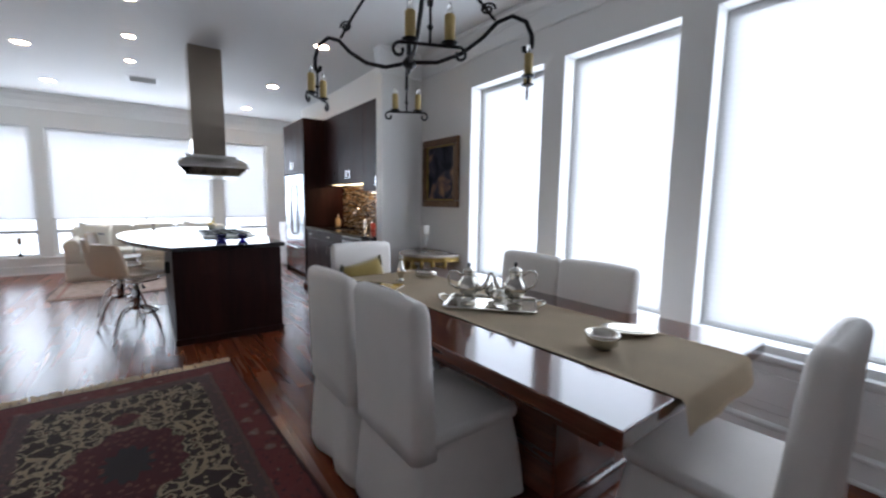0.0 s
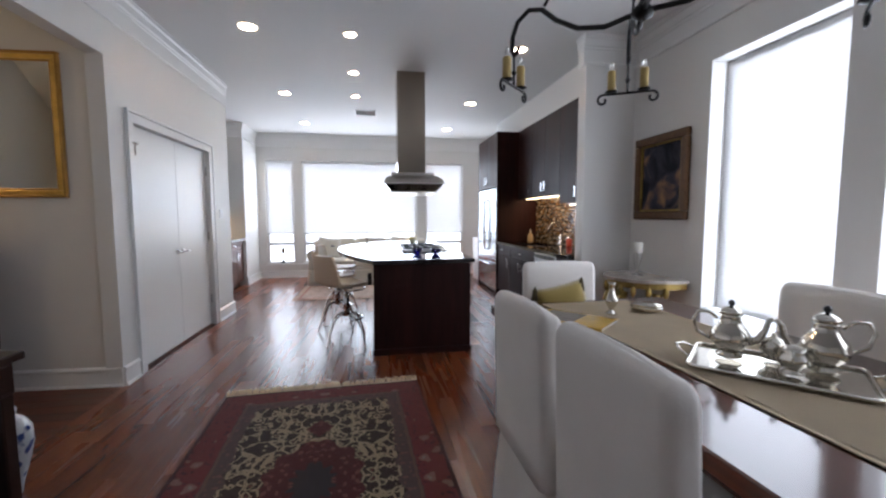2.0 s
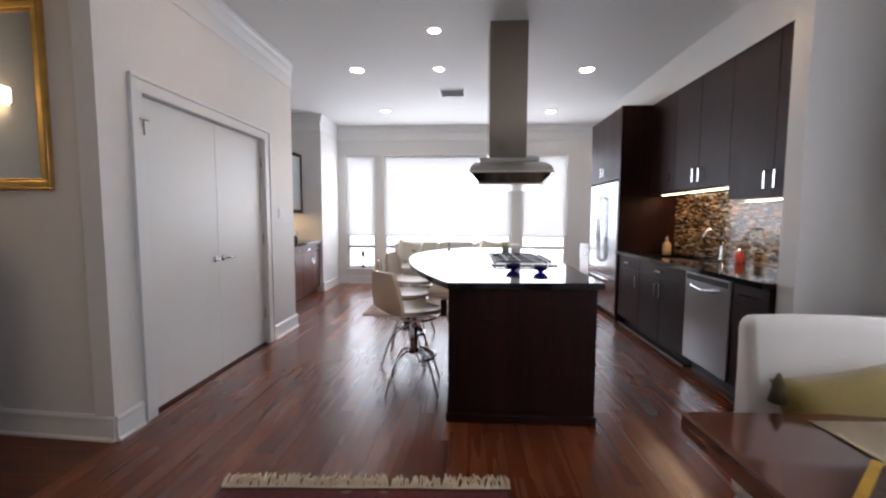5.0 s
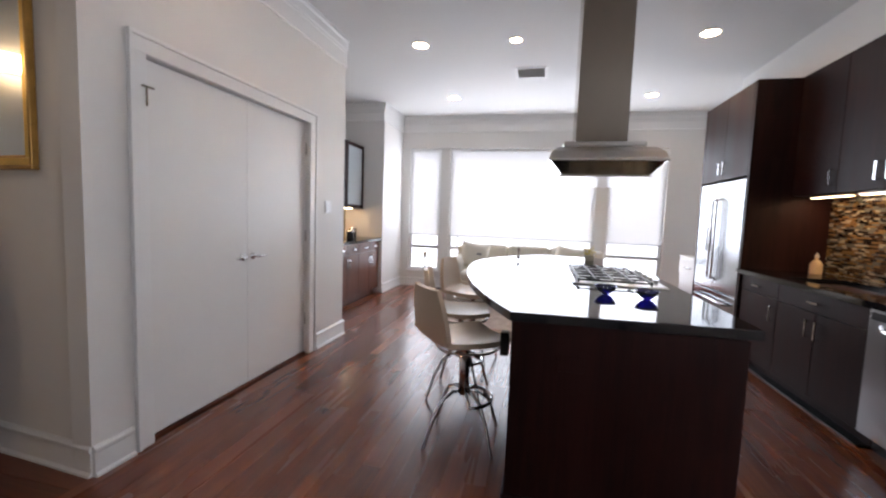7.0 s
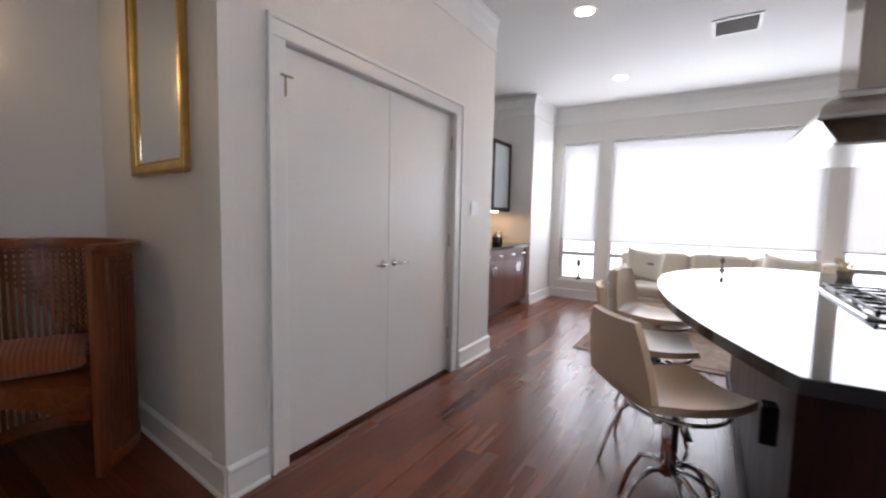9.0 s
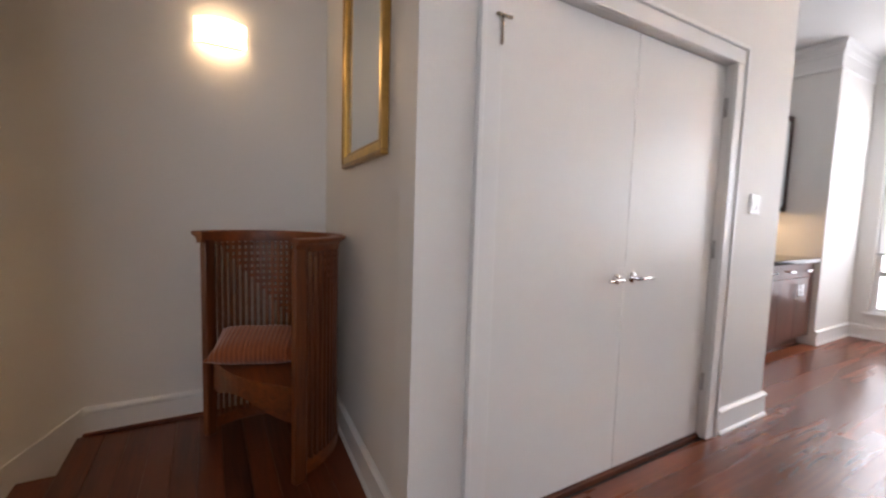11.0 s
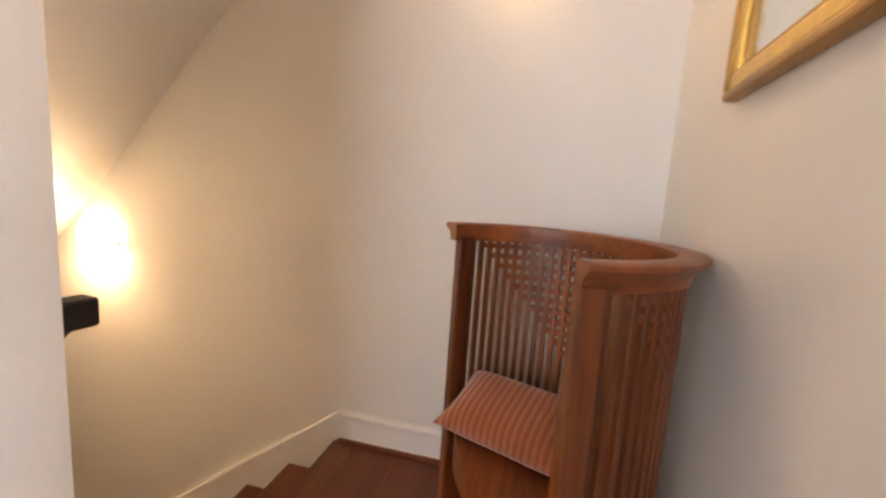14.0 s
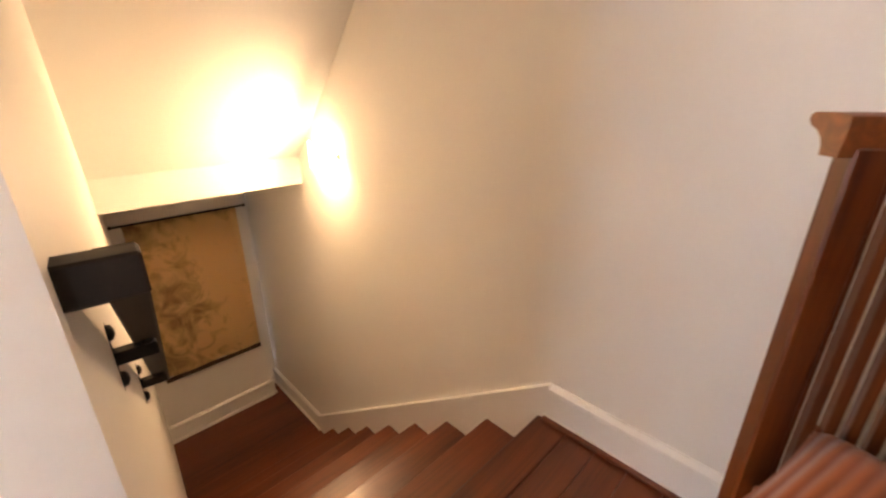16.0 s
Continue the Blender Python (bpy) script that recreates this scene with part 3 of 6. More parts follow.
# ---- kitchen ----
def bar_pull(parent, p, axis="Z", length=0.13, out=(-1, 0, 0)):
    """A chunky bent chrome pull standing off a door."""
    o, d = Vector(out), {"X": Vector((1, 0, 0)), "Y": Vector((0, 1, 0)), "Z": Vector((0, 0, 1))}[axis]
    p = Vector(p)
    bm = bmesh.new()
    side = o.cross(d) * 0.008
    def bar(a, b, hw):
        lo = [min(u, v) - abs(w) for u, v, w in zip(a, b, hw)]
        hi = [max(u, v) + abs(w) for u, v, w in zip(a, b, hw)]
        box(bm, lo[0], hi[0], lo[1], hi[1], lo[2], hi[2], bevel=0.0015)
    th = Vector([abs(v) * 0.004 for v in o])
    bar(p + d * -length / 2 + o * 0.03, p + d * length / 2 + o * 0.03, side + th)
    for s2 in (-1, 1):
        bar(p + d * s2 * (length / 2 - 0.006) + o * 0.0, p + d * s2 * (length / 2 - 0.006) + o * 0.03, side + d * 0.006)
    return part("handle", bm, CHROME, parent, "square chrome pull")


CAB_X, WALL_X = 2.22, 2.90


def base_unit(y0, y1, doors, drawer):
    u = thing("base_cabinet", "espresso wood base cabinet with chrome pulls", "cabinet", (CAB_X, y0, 0), group="kitchen base cabinets")
    w = y1 - y0
    part("body", B(0.02, WALL_X - CAB_X - 0.004, 0.001, w - 0.001, 0.10, 0.87), ESPRESSO, u)
    part("toe_kick", B(0.08, 0.10, 0.001, w - 0.001, 0.0, 0.10), ESPRESSO, u)
    part("toe_strip", B(0.005, 0.08, 0.001, w - 0.001, 0.0, 0.012), DARKMETAL, u, "metal strip at the floor")
    top = 0.865
    if drawer:
        dr = part("drawer", B(0.0, 0.02, 0.003, w - 0.003, 0.72, top, bevel=0.002), ESPRESSO, u)
        bar_pull(dr, (0, w / 2, 0.79), "Y", 0.12)
        top = 0.715
    for i in range(doors):
        a, b3 = w * i / doors + 0.003, w * (i + 1) / doors - 0.003
        dr = part("door", B(0.0, 0.02, a, b3, 0.105, top, bevel=0.002), ESPRESSO, u)
        bar_pull(dr, (0, (b3 - 0.05) if (i % 2 == 0 and doors > 1) else (a + 0.05), top - 0.12), "Z", 0.13)
    return u


base_unit(6.24, 6.86, 1, True)
base_unit(5.275, 6.24, 2, True)
base_unit(4.29, 4.655, 1, True)
DWSTEEL = paint("dishwasher_steel", (0.44, 0.44, 0.45), 0.3, 1.0, vary=0.05, scale=2, grain=160, bump=0.03, stretch=(1, 1, 0.03))
dw = thing("dishwasher", "stainless steel dishwasher with a recessed handle", "dishwasher", (CAB_X, 4.66, 0))
part("body", B(0.02, 0.6, 0, 0.61, 0.1, 0.87), DARKMETAL, dw)
part("door", B(-0.012, 0.02, 0.003, 0.607, 0.11, 0.865, bevel=0.006, seg=2), DWSTEEL, dw, "brushed steel door")
part("toe_kick", B(0.08, 0.10, 0, 0.61, 0, 0.1), DARKMETAL, dw)
bm = tube(bmesh.new(), [(-0.015, 0.10, 0.77), (-0.045, 0.16, 0.755), (-0.05, 0.305, 0.745), (-0.045, 0.45, 0.755), (-0.015, 0.51, 0.77)], 0.011, 10)
part("handle", bm, CHROME, dw, "curved steel handle")
part("control_strip", B(-0.0135, -0.0125, 0.02, 0.59, 0.80, 0.845), DARKMETAL, dw)
ctop = thing("countertop", "polished black granite kitchen worktop", "countertop", (0, 0, 0.87))
bm = bmesh.new()
# the slab leaves a hole for the sink
for x0, x1, y0, y1 in ((2.165, 2.30, 4.285, 6.88), (2.30, 2.70, 4.285, 5.52), (2.30, 2.70, 6.30, 6.88), (2.70, 2.898, 4.285, 6.88)):
    box(bm, x0, x1, y0, y1, 0, 0.04)
bmesh.ops.remove_doubles(bm, verts=bm.verts, dist=1e-5)
part("slab", bm, GRANITE, ctop)
sink = thing("sink", "undermounted stainless steel kitchen sink", "sink", (2.5, 5.91, 0.87))
bm = bmesh.new()
for a in ((-0.2, 0.2, -0.39, 0.39, -0.2, -0.19), (-0.2, -0.195, -0.39, 0.39, -0.19, 0.0), (0.195, 0.2, -0.39, 0.39, -0.19, 0.0), (-0.195, 0.195, -0.39, -0.385, -0.19, 0.0), (-0.195, 0.195, 0.385, 0.39, -0.19, 0.0)):
    box(bm, *a)
part("basin", bm, STEEL, sink)
part("drain", lathe(bmesh.new(), [(0.04, -0.189), (0.04, -0.186), (0.02, -0.187)], 16), CHROME, sink)
fa = thing("faucet", "tall chrome gooseneck kitchen faucet", "faucet", (2.78, 5.72, 0.91))
part("base", lathe(bmesh.new(), [(0.03, 0), (0.03, 0.01), (0.022, 0.02), (0.02, 0.13), (0.014, 0.15)], 16), CHROME, fa)
pts = [(0, 0, 0.14)] + [(-0.09 + 0.09 * math.cos(a), 0.0, 0.22 + 0.09 * math.sin(a)) for a in [k * math.pi / 10 for k in range(0, 10)]] + [(-0.185, 0, 0.19)]
part("spout", tube(bmesh.new(), pts, 0.013, 10), CHROME, fa)
part("lever", tube(bmesh.new(), [(0.0, -0.02, 0.10), (0, -0.05, 0.105), (-0.01, -0.10, 0.13)], [0.008, 0.007, 0.005], 8), CHROME, fa)
bt = thing("soap_bottle", "small pale soap bottle beside the sink", "bottle", (2.72, 6.70, 0.91))
part("bottle", lathe(bmesh.new(), [(0.045, 0), (0.048, 0.01), (0.048, 0.09), (0.03, 0.12), (0.013, 0.13), (0.013, 0.15)], 18), paint("amber_soap", (0.62, 0.42, 0.22), 0.25), bt)
part("cap", lathe(bmesh.new(), [(0.016, 0.15), (0.016, 0.172), (0.006, 0.178), (0.006, 0.195)], 12), paint("cream_plastic", (0.7, 0.6, 0.45), 0.4), bt)
jar = thing("spice_jar", "red jar beside the faucet", "jar", (2.80, 5.50, 0.91))
REDP = paint("red_enamel", (0.45, 0.05, 0.025), 0.3)
part("jar", lathe(bmesh.new(), [(0.035, 0), (0.038, 0.01), (0.038, 0.09), (0.028, 0.10)], 16), REDP, jar)
part("lid", lathe(bmesh.new(), [(0.03, 0.10), (0.03, 0.12), (0.012, 0.13)], 16), CHROME, jar)

UP_X = 2.56


def wall_unit(y0, y1, z0, z1, doors, pull_low=True):
    u = thing("wall_cabinet", "espresso wood wall cabinet with chrome pulls", "cabinet", (UP_X, y0, z0), group="kitchen wall cabinets")
    w, h = y1 - y0, z1 - z0
    part("body", B(0.02, WALL_X - UP_X - 0.004, 0.001, w - 0.001, 0.0, h), ESPRESSO, u)
    for i in range(doors):
        a, b3 = w * i / doors + 0.002, w * (i + 1) / doors - 0.002
        dr = part("door", B(0, 0.02, a, b3, 0.002, h - 0.002, bevel=0.002), ESPRESSO, u)
        bar_pull(dr, (0, (b3 - 0.05) if (i % 2 == 0 and doors > 1) else (a + 0.05), 0.13), "Z", 0.13)
    return u


wall_unit(6.28, 6.86, 1.61, 2.70, 1)
wall_unit(5.33, 6.28, 1.61, 2.70, 2)
wall_unit(4.29, 5.33, 1.48, 2.70, 2)
STRIP = glowing("warm_led_strip", (1.0, 0.75, 0.42), 14)
for y0, y1, z in ((6.32, 6.80, 1.61), (5.40, 6.22, 1.61), (4.35, 5.27, 1.48)):
    ul = thing("under_cabinet_light", "slim warm light strip under a wall cabinet", "light", (2.70, (y0 + y1) / 2, z), group="under cabinet lights")
    part("housing", B(-0.03, 0.03, -(y1 - y0) / 2, (y1 - y0) / 2, -0.014, 0), STEEL_H, ul)
    part("diffuser", B(-0.022, 0.022, -(y1 - y0) / 2 + 0.01, (y1 - y0) / 2 - 0.01, -0.018, -0.015), STRIP, ul, "glowing warm diffuser")
    area_lamp("strip_lamp", pose(2.70, (y0 + y1) / 2, z - 0.022), 0.05, y1 - y0, 3.2 * (y1 - y0), WARM)

# tall fridge surround
ts = thing("fridge_surround", "tall espresso wood panel and cabinet around the fridge", "cabinet", (2.20, 6.88, 0))
part("side_panel", B(0, 0.696, 0, 0.04, 0, 2.70, bevel=0.002), ESPRESSO, ts)
part("far_panel", B(0, 0.696, 1.16, 1.20, 0, 2.70, bevel=0.002), ESPRESSO, ts)
part("upper_box", B(0.02, 0.696, 0.041, 1.159, 1.81, 2.70), ESPRESSO, ts)
for i in range(2):
    a = 0.043 + 0.558 * i
    dr = part("door", B(0.0, 0.02, a, a + 0.554, 1.812, 2.695, bevel=0.002), ESPRESSO, ts)
    bar_pull(dr, (0, a + (0.50 if i == 0 else 0.05), 1.94), "Z", 0.13)
fr = thing("refrigerator", "stainless steel french door refrigerator", "refrigerator", (2.20, 6.925, 0))
part("body", B(0.04, 0.69, 0.0, 1.11, 0.02, 1.79), DARKMETAL, fr)
FSTEEL = paint("fridge_steel", (0.46, 0.48, 0.50), 0.20, 1.0, vary=0.04, scale=1.5, grain=120, bump=0.02, stretch=(1, 1, 0.03))
for i in range(2):
    a = 0.003 + 0.553 * i
    dr = part("door", B(0.0, 0.04, a, a + 0.549, 0.60, 1.785, bevel=0.006, seg=2), FSTEEL, fr)
    hy = a + (0.50 if i == 0 else 0.05)
    part("handle", tube(bmesh.new(), [(-0.005, hy, 0.72), (-0.05, hy, 0.75), (-0.05, hy, 1.58), (-0.005, hy, 1.61)], 0.012, 10), CHROME, dr, "long steel bar handle")
    if i == 1:
        part("dispenser", B(-0.004, 0.002, a + 0.14, a + 0.30, 1.02, 1.30, bevel=0.002), paint("black_plastic", (0.01, 0.01, 0.012), 0.3), dr, "black dispenser panel")
dr = part("drawer", B(0.0, 0.04, 0.003, 1.105, 0.08, 0.59, bevel=0.006, seg=2), FSTEEL, fr)
part("handle", tube(bmesh.new(), [(-0.005, 0.15, 0.50), (-0.05, 0.18, 0.50), (-0.05, 0.93, 0.50), (-0.005, 0.96, 0.50)], 0.012, 10), CHROME, dr)

# ---- island ----
isl = thing("kitchen_island", "espresso wood kitchen island", "kitchen island", (0.18, 4.16, 0))
part("body", B(0.012, 0.915, 0.012, 2.75, 0.06, 0.87), ESPRESSO, isl)
part("end_panel", B(0.001, 0.926, 0.0, 0.012, 0.062, 0.868, bevel=0.0015), ESPRESSO, isl)
part("plinth", B(-0.012, 0.94, -0.014, 2.76, 0.0, 0.06, bevel=0.006), ESPRESSO, isl)
part("outlet", B(0.20, 0.315, -0.006, 0.0, 0.66, 0.73, bevel=0.003), ESPRESSO, isl, "dark brown outlet plate")
itop = thing("island_countertop", "polished black granite island top with a curved seating side", "countertop", (0, 0, 0.875))
outl = [(0.175, 4.11), (1.15, 4.16), (1.15, 6.98), (0.34, 7.06)]
for k in range(1, 24):
    y = 7.06 - 2.95 * k / 24
    outl.append((-0.275 + 0.595 * ((y - 5.9) / 1.16) ** 2 if y > 5.9 else -0.275 + 0.45 * ((5.9 - y) / 1.79) ** 2, y))
part("slab", prism(bmesh.new(), outl, 0, 0.04, bevel=0.004), GRANITE, itop)
part("bracket_plate", B(0.125, 0.165, 4.26, 4.32, -0.21, -0.10, bevel=0.004), IRON, itop, "black fitting under the overhang")
ck = thing("gas_cooktop", "stainless gas cooktop with black cast iron grates", "cooktop", (0.50, 5.04, 0.915))
part("tray", B(0, 0.56, 0, 0.92, 0, 0.012, bevel=0.005), STEEL_H, ck)
for i in range(3):
    y0 = 0.02 + 0.297 * i
    gb = bmesh.new()
    for k in range(5):
        box(gb, 0.03 + 0.107 * k, 0.042 + 0.107 * k, y0, y0 + 0.285, 0.027, 0.037)
    for k in range(3):
        box(gb, 0.03, 0.47, y0 + 0.135 * k, y0 + 0.012 + 0.135 * k, 0.024, 0.034)
    for dx in (0.03, 0.458):
        for dy in (0, 0.27):
            box(gb, dx, dx + 0.012, y0 + dy, y0 + dy + 0.012, 0.012, 0.028)
    part("grate", gb, IRON, ck, "black cast iron grate")
    for dx in (0.14, 0.36):
        part("burner", lathe(bmesh.new(), [(0.045, 0.012), (0.045, 0.02), (0.032, 0.026), (0.012, 0.028)], 18, (dx, y0 + 0.14, 0)), IRON, ck)
for i in range(5):
    part("knob", lathe(bmesh.new(), [(0.018, 0.012), (0.017, 0.034), (0.012, 0.037)], 14, (0.525, 0.18 + 0.14 * i, 0)), STEEL_H, ck)
BLUE = glassy("cobalt_glass", (0.035, 0.02, 0.55), 0.03)
for x, y in ((0.65, 4.74), (0.845, 4.67)):
    bw = thing("blue_bowl", "small cobalt blue glass bowl on the island top", "bowl", (x, y, 0.915), group="blue bowls on the island")
    part("bowl", lathe(bmesh.new(), [(0.016, 0), (0.018, 0.003), (0.030, 0.010), (0.048, 0.028), (0.060, 0.050), (0.056, 0.050), (0.042, 0.028), (0.022, 0.013), (0.002, 0.010)], 26), BLUE, bw)

# hood over the island
hd = thing("range_hood", "stainless steel island range hood with a square chimney", "range hood", (0.66, 5.59, 1.60))
part("chimney", B(-0.17, 0.17, -0.17, 0.17, 0.24, CEIL_Z - 1.60 - 0.001, bevel=0.003), STEEL, hd)
part("collar", B(-0.26, 0.26, -0.34, 0.34, 0.205, 0.24, bevel=0.008), STEEL_H, hd)
bm = bmesh.new()
prof = [(0.25, 0.33, 0.205), (0.295, 0.43, 0.188), (0.332, 0.50, 0.15), (0.346, 0.53, 0.11), (0.346, 0.53, 0.098)]
rings = []
for a, b3, z in prof:
    rings.append([bm.verts.new((sx * a, sy * b3, z)) for sx, sy in ((-1, -1), (1, -1), (1, 1), (-1, 1))])
for p, q in zip(rings, rings[1:]):
    for k in range(4):
        bm.faces.new((p[k], p[(k + 1) % 4], q[(k + 1) % 4], q[k]))
bm.faces.new(rings[0]), bm.faces.new(rings[-1][::-1])
part("canopy", bm, STEEL_H, hd)
part("rim", B(-0.349, 0.349, -0.533, 0.533, 0.086, 0.098, bevel=0.003), CHROME, hd)
bm = bmesh.new()
for a, b3, z in ((0.334, 0.515, 0.086), (0.265, 0.43, 0.012)):
    rings.append([bm.verts.new((sx * a, sy * b3, z)) for sx, sy in ((-1, -1), (1, -1), (1, 1), (-1, 1))])
p, q = rings[-2:]
for k in range(4):
    bm.faces.new((p[k], p[(k + 1) % 4], q[(k + 1) % 4], q[k]))
bm.faces.new(p), bm.faces.new(q[::-1])
part("filter_housing", bm, STEEL, hd, "dark tapered filter housing")
part("light_bar", B(-0.28, 0.28, -0.44, 0.44, 0.0, 0.011, bevel=0.003), STEEL_H, hd)


# ---- ceiling fixtures ----
LAMPW = glowing("warm_white_lamp", (1.0, 0.88, 0.72), 30)


def downlight(x, y, r):
    d = thing("recessed_light", "round recessed ceiling light, switched on", "light", (x, y, CEIL_Z), group="recessed ceiling lights")
    part("trim_ring", lathe(bmesh.new(), [(r + 0.018, -0.001), (r + 0.016, -0.006), (r, -0.006), (r - 0.004, -0.002)], 28, cap=False), TRIM, d)
    part("lens", lathe(bmesh.new(), [(r - 0.004, -0.003), (0.001, -0.003)], 28), LAMPW, d, "glowing round lens")


for x, y in ((-1.065, 8.47), (1.678, 8.62), (-1.03, 6.58), (1.70, 6.69), (-0.932, 4.50), (1.731, 4.60)):
    downlight(x, y, 0.078)
for x, y in ((-0.006, 4.515), (-0.026, 5.59), (-0.05, 6.59)):
    downlight(x, y, 0.056)
vt = thing("ceiling_vent", "white rectangular ceiling air vent with slats", "vent", (0.08, 7.52, CEIL_Z))
bm = bmesh.new()
for a in ((-0.19, 0.19, -0.19, -0.16), (-0.19, 0.19, 0.16, 0.19), (-0.19, -0.16, -0.16, 0.16), (0.16, 0.19, -0.16, 0.16)):
    box(bm, *a, -0.010, -0.001)
part("frame", bm, TRIM, vt)
part("backing", B(-0.16, 0.16, -0.16, 0.16, -0.003, -0.001), paint("vent_shadow", (0.5, 0.5, 0.5), 0.6), vt)
for k in range(15):
    part("slat", turned(B(-0.158, 0.158, -0.009, 0.009, -0.001, 0.001), pose(0, -0.147 + 0.021 * k, -0.008, 35)), TRIM, vt)


# ---- slipcovered dining chairs ----
def rrect(w, d, r, n=5):
    out = []
    for cx, cy, a0 in ((w / 2 - r, d / 2 - r, 0), (-w / 2 + r, d / 2 - r, 90), (-w / 2 + r, -d / 2 + r, 180), (w / 2 - r, -d / 2 + r, 270)):
        for k in range(n + 1):
            a = radians(a0 + 90 * k / n)
            out.append((cx + r * math.cos(a), cy + r * math.sin(a)))
    return out


def loft(bm, rings, cap=True):
    rows = [[bm.verts.new(p) for p in r] for r in rings]
    n = len(rows[0])
    for a, b4 in zip(rows, rows[1:]):
        for k in range(n):
            f = bm.faces.new((a[k], a[(k + 1) % n], b4[(k + 1) % n], b4[k]))
            f.smooth = True
    if cap:
        bm.faces.new(rows[0][::-1]), bm.faces.new(rows[-1])
    return bm


def dense(pts, per=4):
    out = []
    for a, b4 in zip(pts, pts[1:] + pts[:1]):
        out += [(a[0] + (b4[0] - a[0]) * k / per, a[1] + (b4[1] - a[1]) * k / per) for k in range(per)]
    return out


def slip_chair(at, rz, label):
    """A high-backed chair under a loose cloth cover that hangs to the floor. It faces its own +y."""
    c = thing("dining_chair", label, "chair", at, rz, group="slipcovered dining chairs")
    W, D = 0.51, 0.53
    rings = []
    for z, grow, wave in ((0.012, 0.024, 0.024), (0.10, 0.020, 0.020), (0.22, 0.012, 0.015), (0.34, 0.0, 0.009), (0.41, -0.010, 0.004), (0.44, -0.014, 0.002), (0.455, -0.010, 0)):
        ring = []
        for i, (x, y) in enumerate(dense(rrect(W + 2 * grow, D + 2 * grow, 0.045))):
            a = math.atan2(y, x)
            f = 1 + wave * (math.sin(9 * a + 1.3) + 0.7 * math.sin(17 * a)) * 1.4
            pleat = -0.03 * math.exp(-(x / 0.018) ** 2) * (1 - z / 0.455) if y < 0 else 0.0
            lift = 0.02 * math.sin(5 * a) * math.exp(-z * 20)
            ring.append((x * f, y * f - pleat, z + max(0, lift)))
        rings.append(ring)
    part("skirt", loft(bmesh.new(), rings), LINEN, c)
    rings = []
    for z, s2 in ((0.45, 1.0), (0.475, 1.01), (0.49, 0.985), (0.497, 0.93)):
        rings.append([(x * s2, y * s2, z + 0.012 * (1 - (x / 0.26) ** 2) * (s2 < 0.95)) for x, y in dense(rrect(W, D, 0.05), 2)])
    part("seat", loft(bmesh.new(), rings), LINEN, c)
    rings = []
    for t, inset in ((0, 0), (0.12, 0), (0.25, 0), (0.4, 0), (0.55, 0), (0.7, 0), (0.84, 0), (0.92, 0.0), (0.955, 0.004), (0.98, 0.012), (0.995, 0.024), (1.0, 0.034)):
        z = 0.40 + 0.61 * t
        lean = -0.214 - 0.030 * t ** 1.3
        thick = 0.115 - 0.03 * t
        rings.append([(x * (1 + 0.010 * math.sin(7 * t + y * 30)), y + lean, z - 0.012 * t * (abs(x) / 0.25) ** 2) for x, y in dense(rrect(W - 2 * inset, thick - 2 * inset, max(0.008, 0.035 - inset)), 3)])
    part("backrest", loft(bmesh.new(), rings), LINEN, c)
    for sx in (-1, 1):
        for sy in (-1, 1):
            part("leg", B(sx * 0.19 - 0.02, sx * 0.19 + 0.02, sy * 0.20 - 0.02, sy * 0.20 + 0.02, 0, 0.40), MAHOG, c)
    return c


side_label = "white cotton slipcovered dining chair beside the table"
slip_chair((0.99, 1.79, 0), -89, side_label)
slip_chair((1.015, 1.243, 0), -90, side_label)
slip_chair((1.93, 1.245, 0), 90, side_label)
slip_chair((1.93, 1.75, 0), 90, side_label)
slip_chair((1.44, 2.735, 0), 177, "white slipcovered dining chair holding a mustard cushion")
slip_chair((1.62, 0.33, 0), 3, "white slipcovered dining chair at the end of the table")

MUST = paint("mustard_velvet", (0.30, 0.21, 0.045), 0.8, vary=0.15, scale=6, grain=150, bump=0.25, sheen=0.5)
TASSEL = paint("dark_gold_tassel", (0.09, 0.07, 0.03), 0.7)


def pillow_mesh(w, h, t, n=10):
    bm = bmesh.new()
    grid = [[None] * (n + 1) for _ in range(2 * (n + 1))]
    for side in (0, 1):
        for i in range(n + 1):
            for j in range(n + 1):
                u, v = 2 * i / n - 1, 2 * j / n - 1
                puff = ((1 - u ** 4) * (1 - v ** 4)) ** 0.6
                pinch = 1 - 0.07 * (1 - abs(u * v))
                grid[side * (n + 1) + i][j] = bm.verts.new((u * w / 2 * (1 - 0.06 * (1 - v * v)) * 1.0, (1 if side else -1) * t / 2 * puff, v * h / 2 * (1 - 0.06 * (1 - u * u))))
    for side in (0, 1):
        for i in range(n):
            for j in range(n):
                o = side * (n + 1)
                f = bm.faces.new((grid[o + i][j], grid[o + i + 1][j], grid[o + i + 1][j + 1], grid[o + i][j + 1]))
                f.smooth = True
    bmesh.ops.remove_doubles(bm, verts=bm.verts, dist=1e-4)
    return bm


pl = thing("throw_pillow", "mustard velvet cushion with dark tassels on a dining chair", "pillow", (1.41, 2.845, 0.505), 177)
part("cushion", turned(pillow_mesh(0.36, 0.33, 0.12), pose(-0.02, 0.0, 0.20, 12, 12, 0)), MUST, pl)
for px, pz in ((0.17, 0.325), (-0.15, 0.385)):
    bm = lathe(bmesh.new(), [(0.004, 0.02), (0.016, -0.01), (0.018, -0.03), (0.026, -0.07)], 10, (px, -0.02, pz))
    part("tassel", bm, TASSEL, pl, "dark gold tassel")

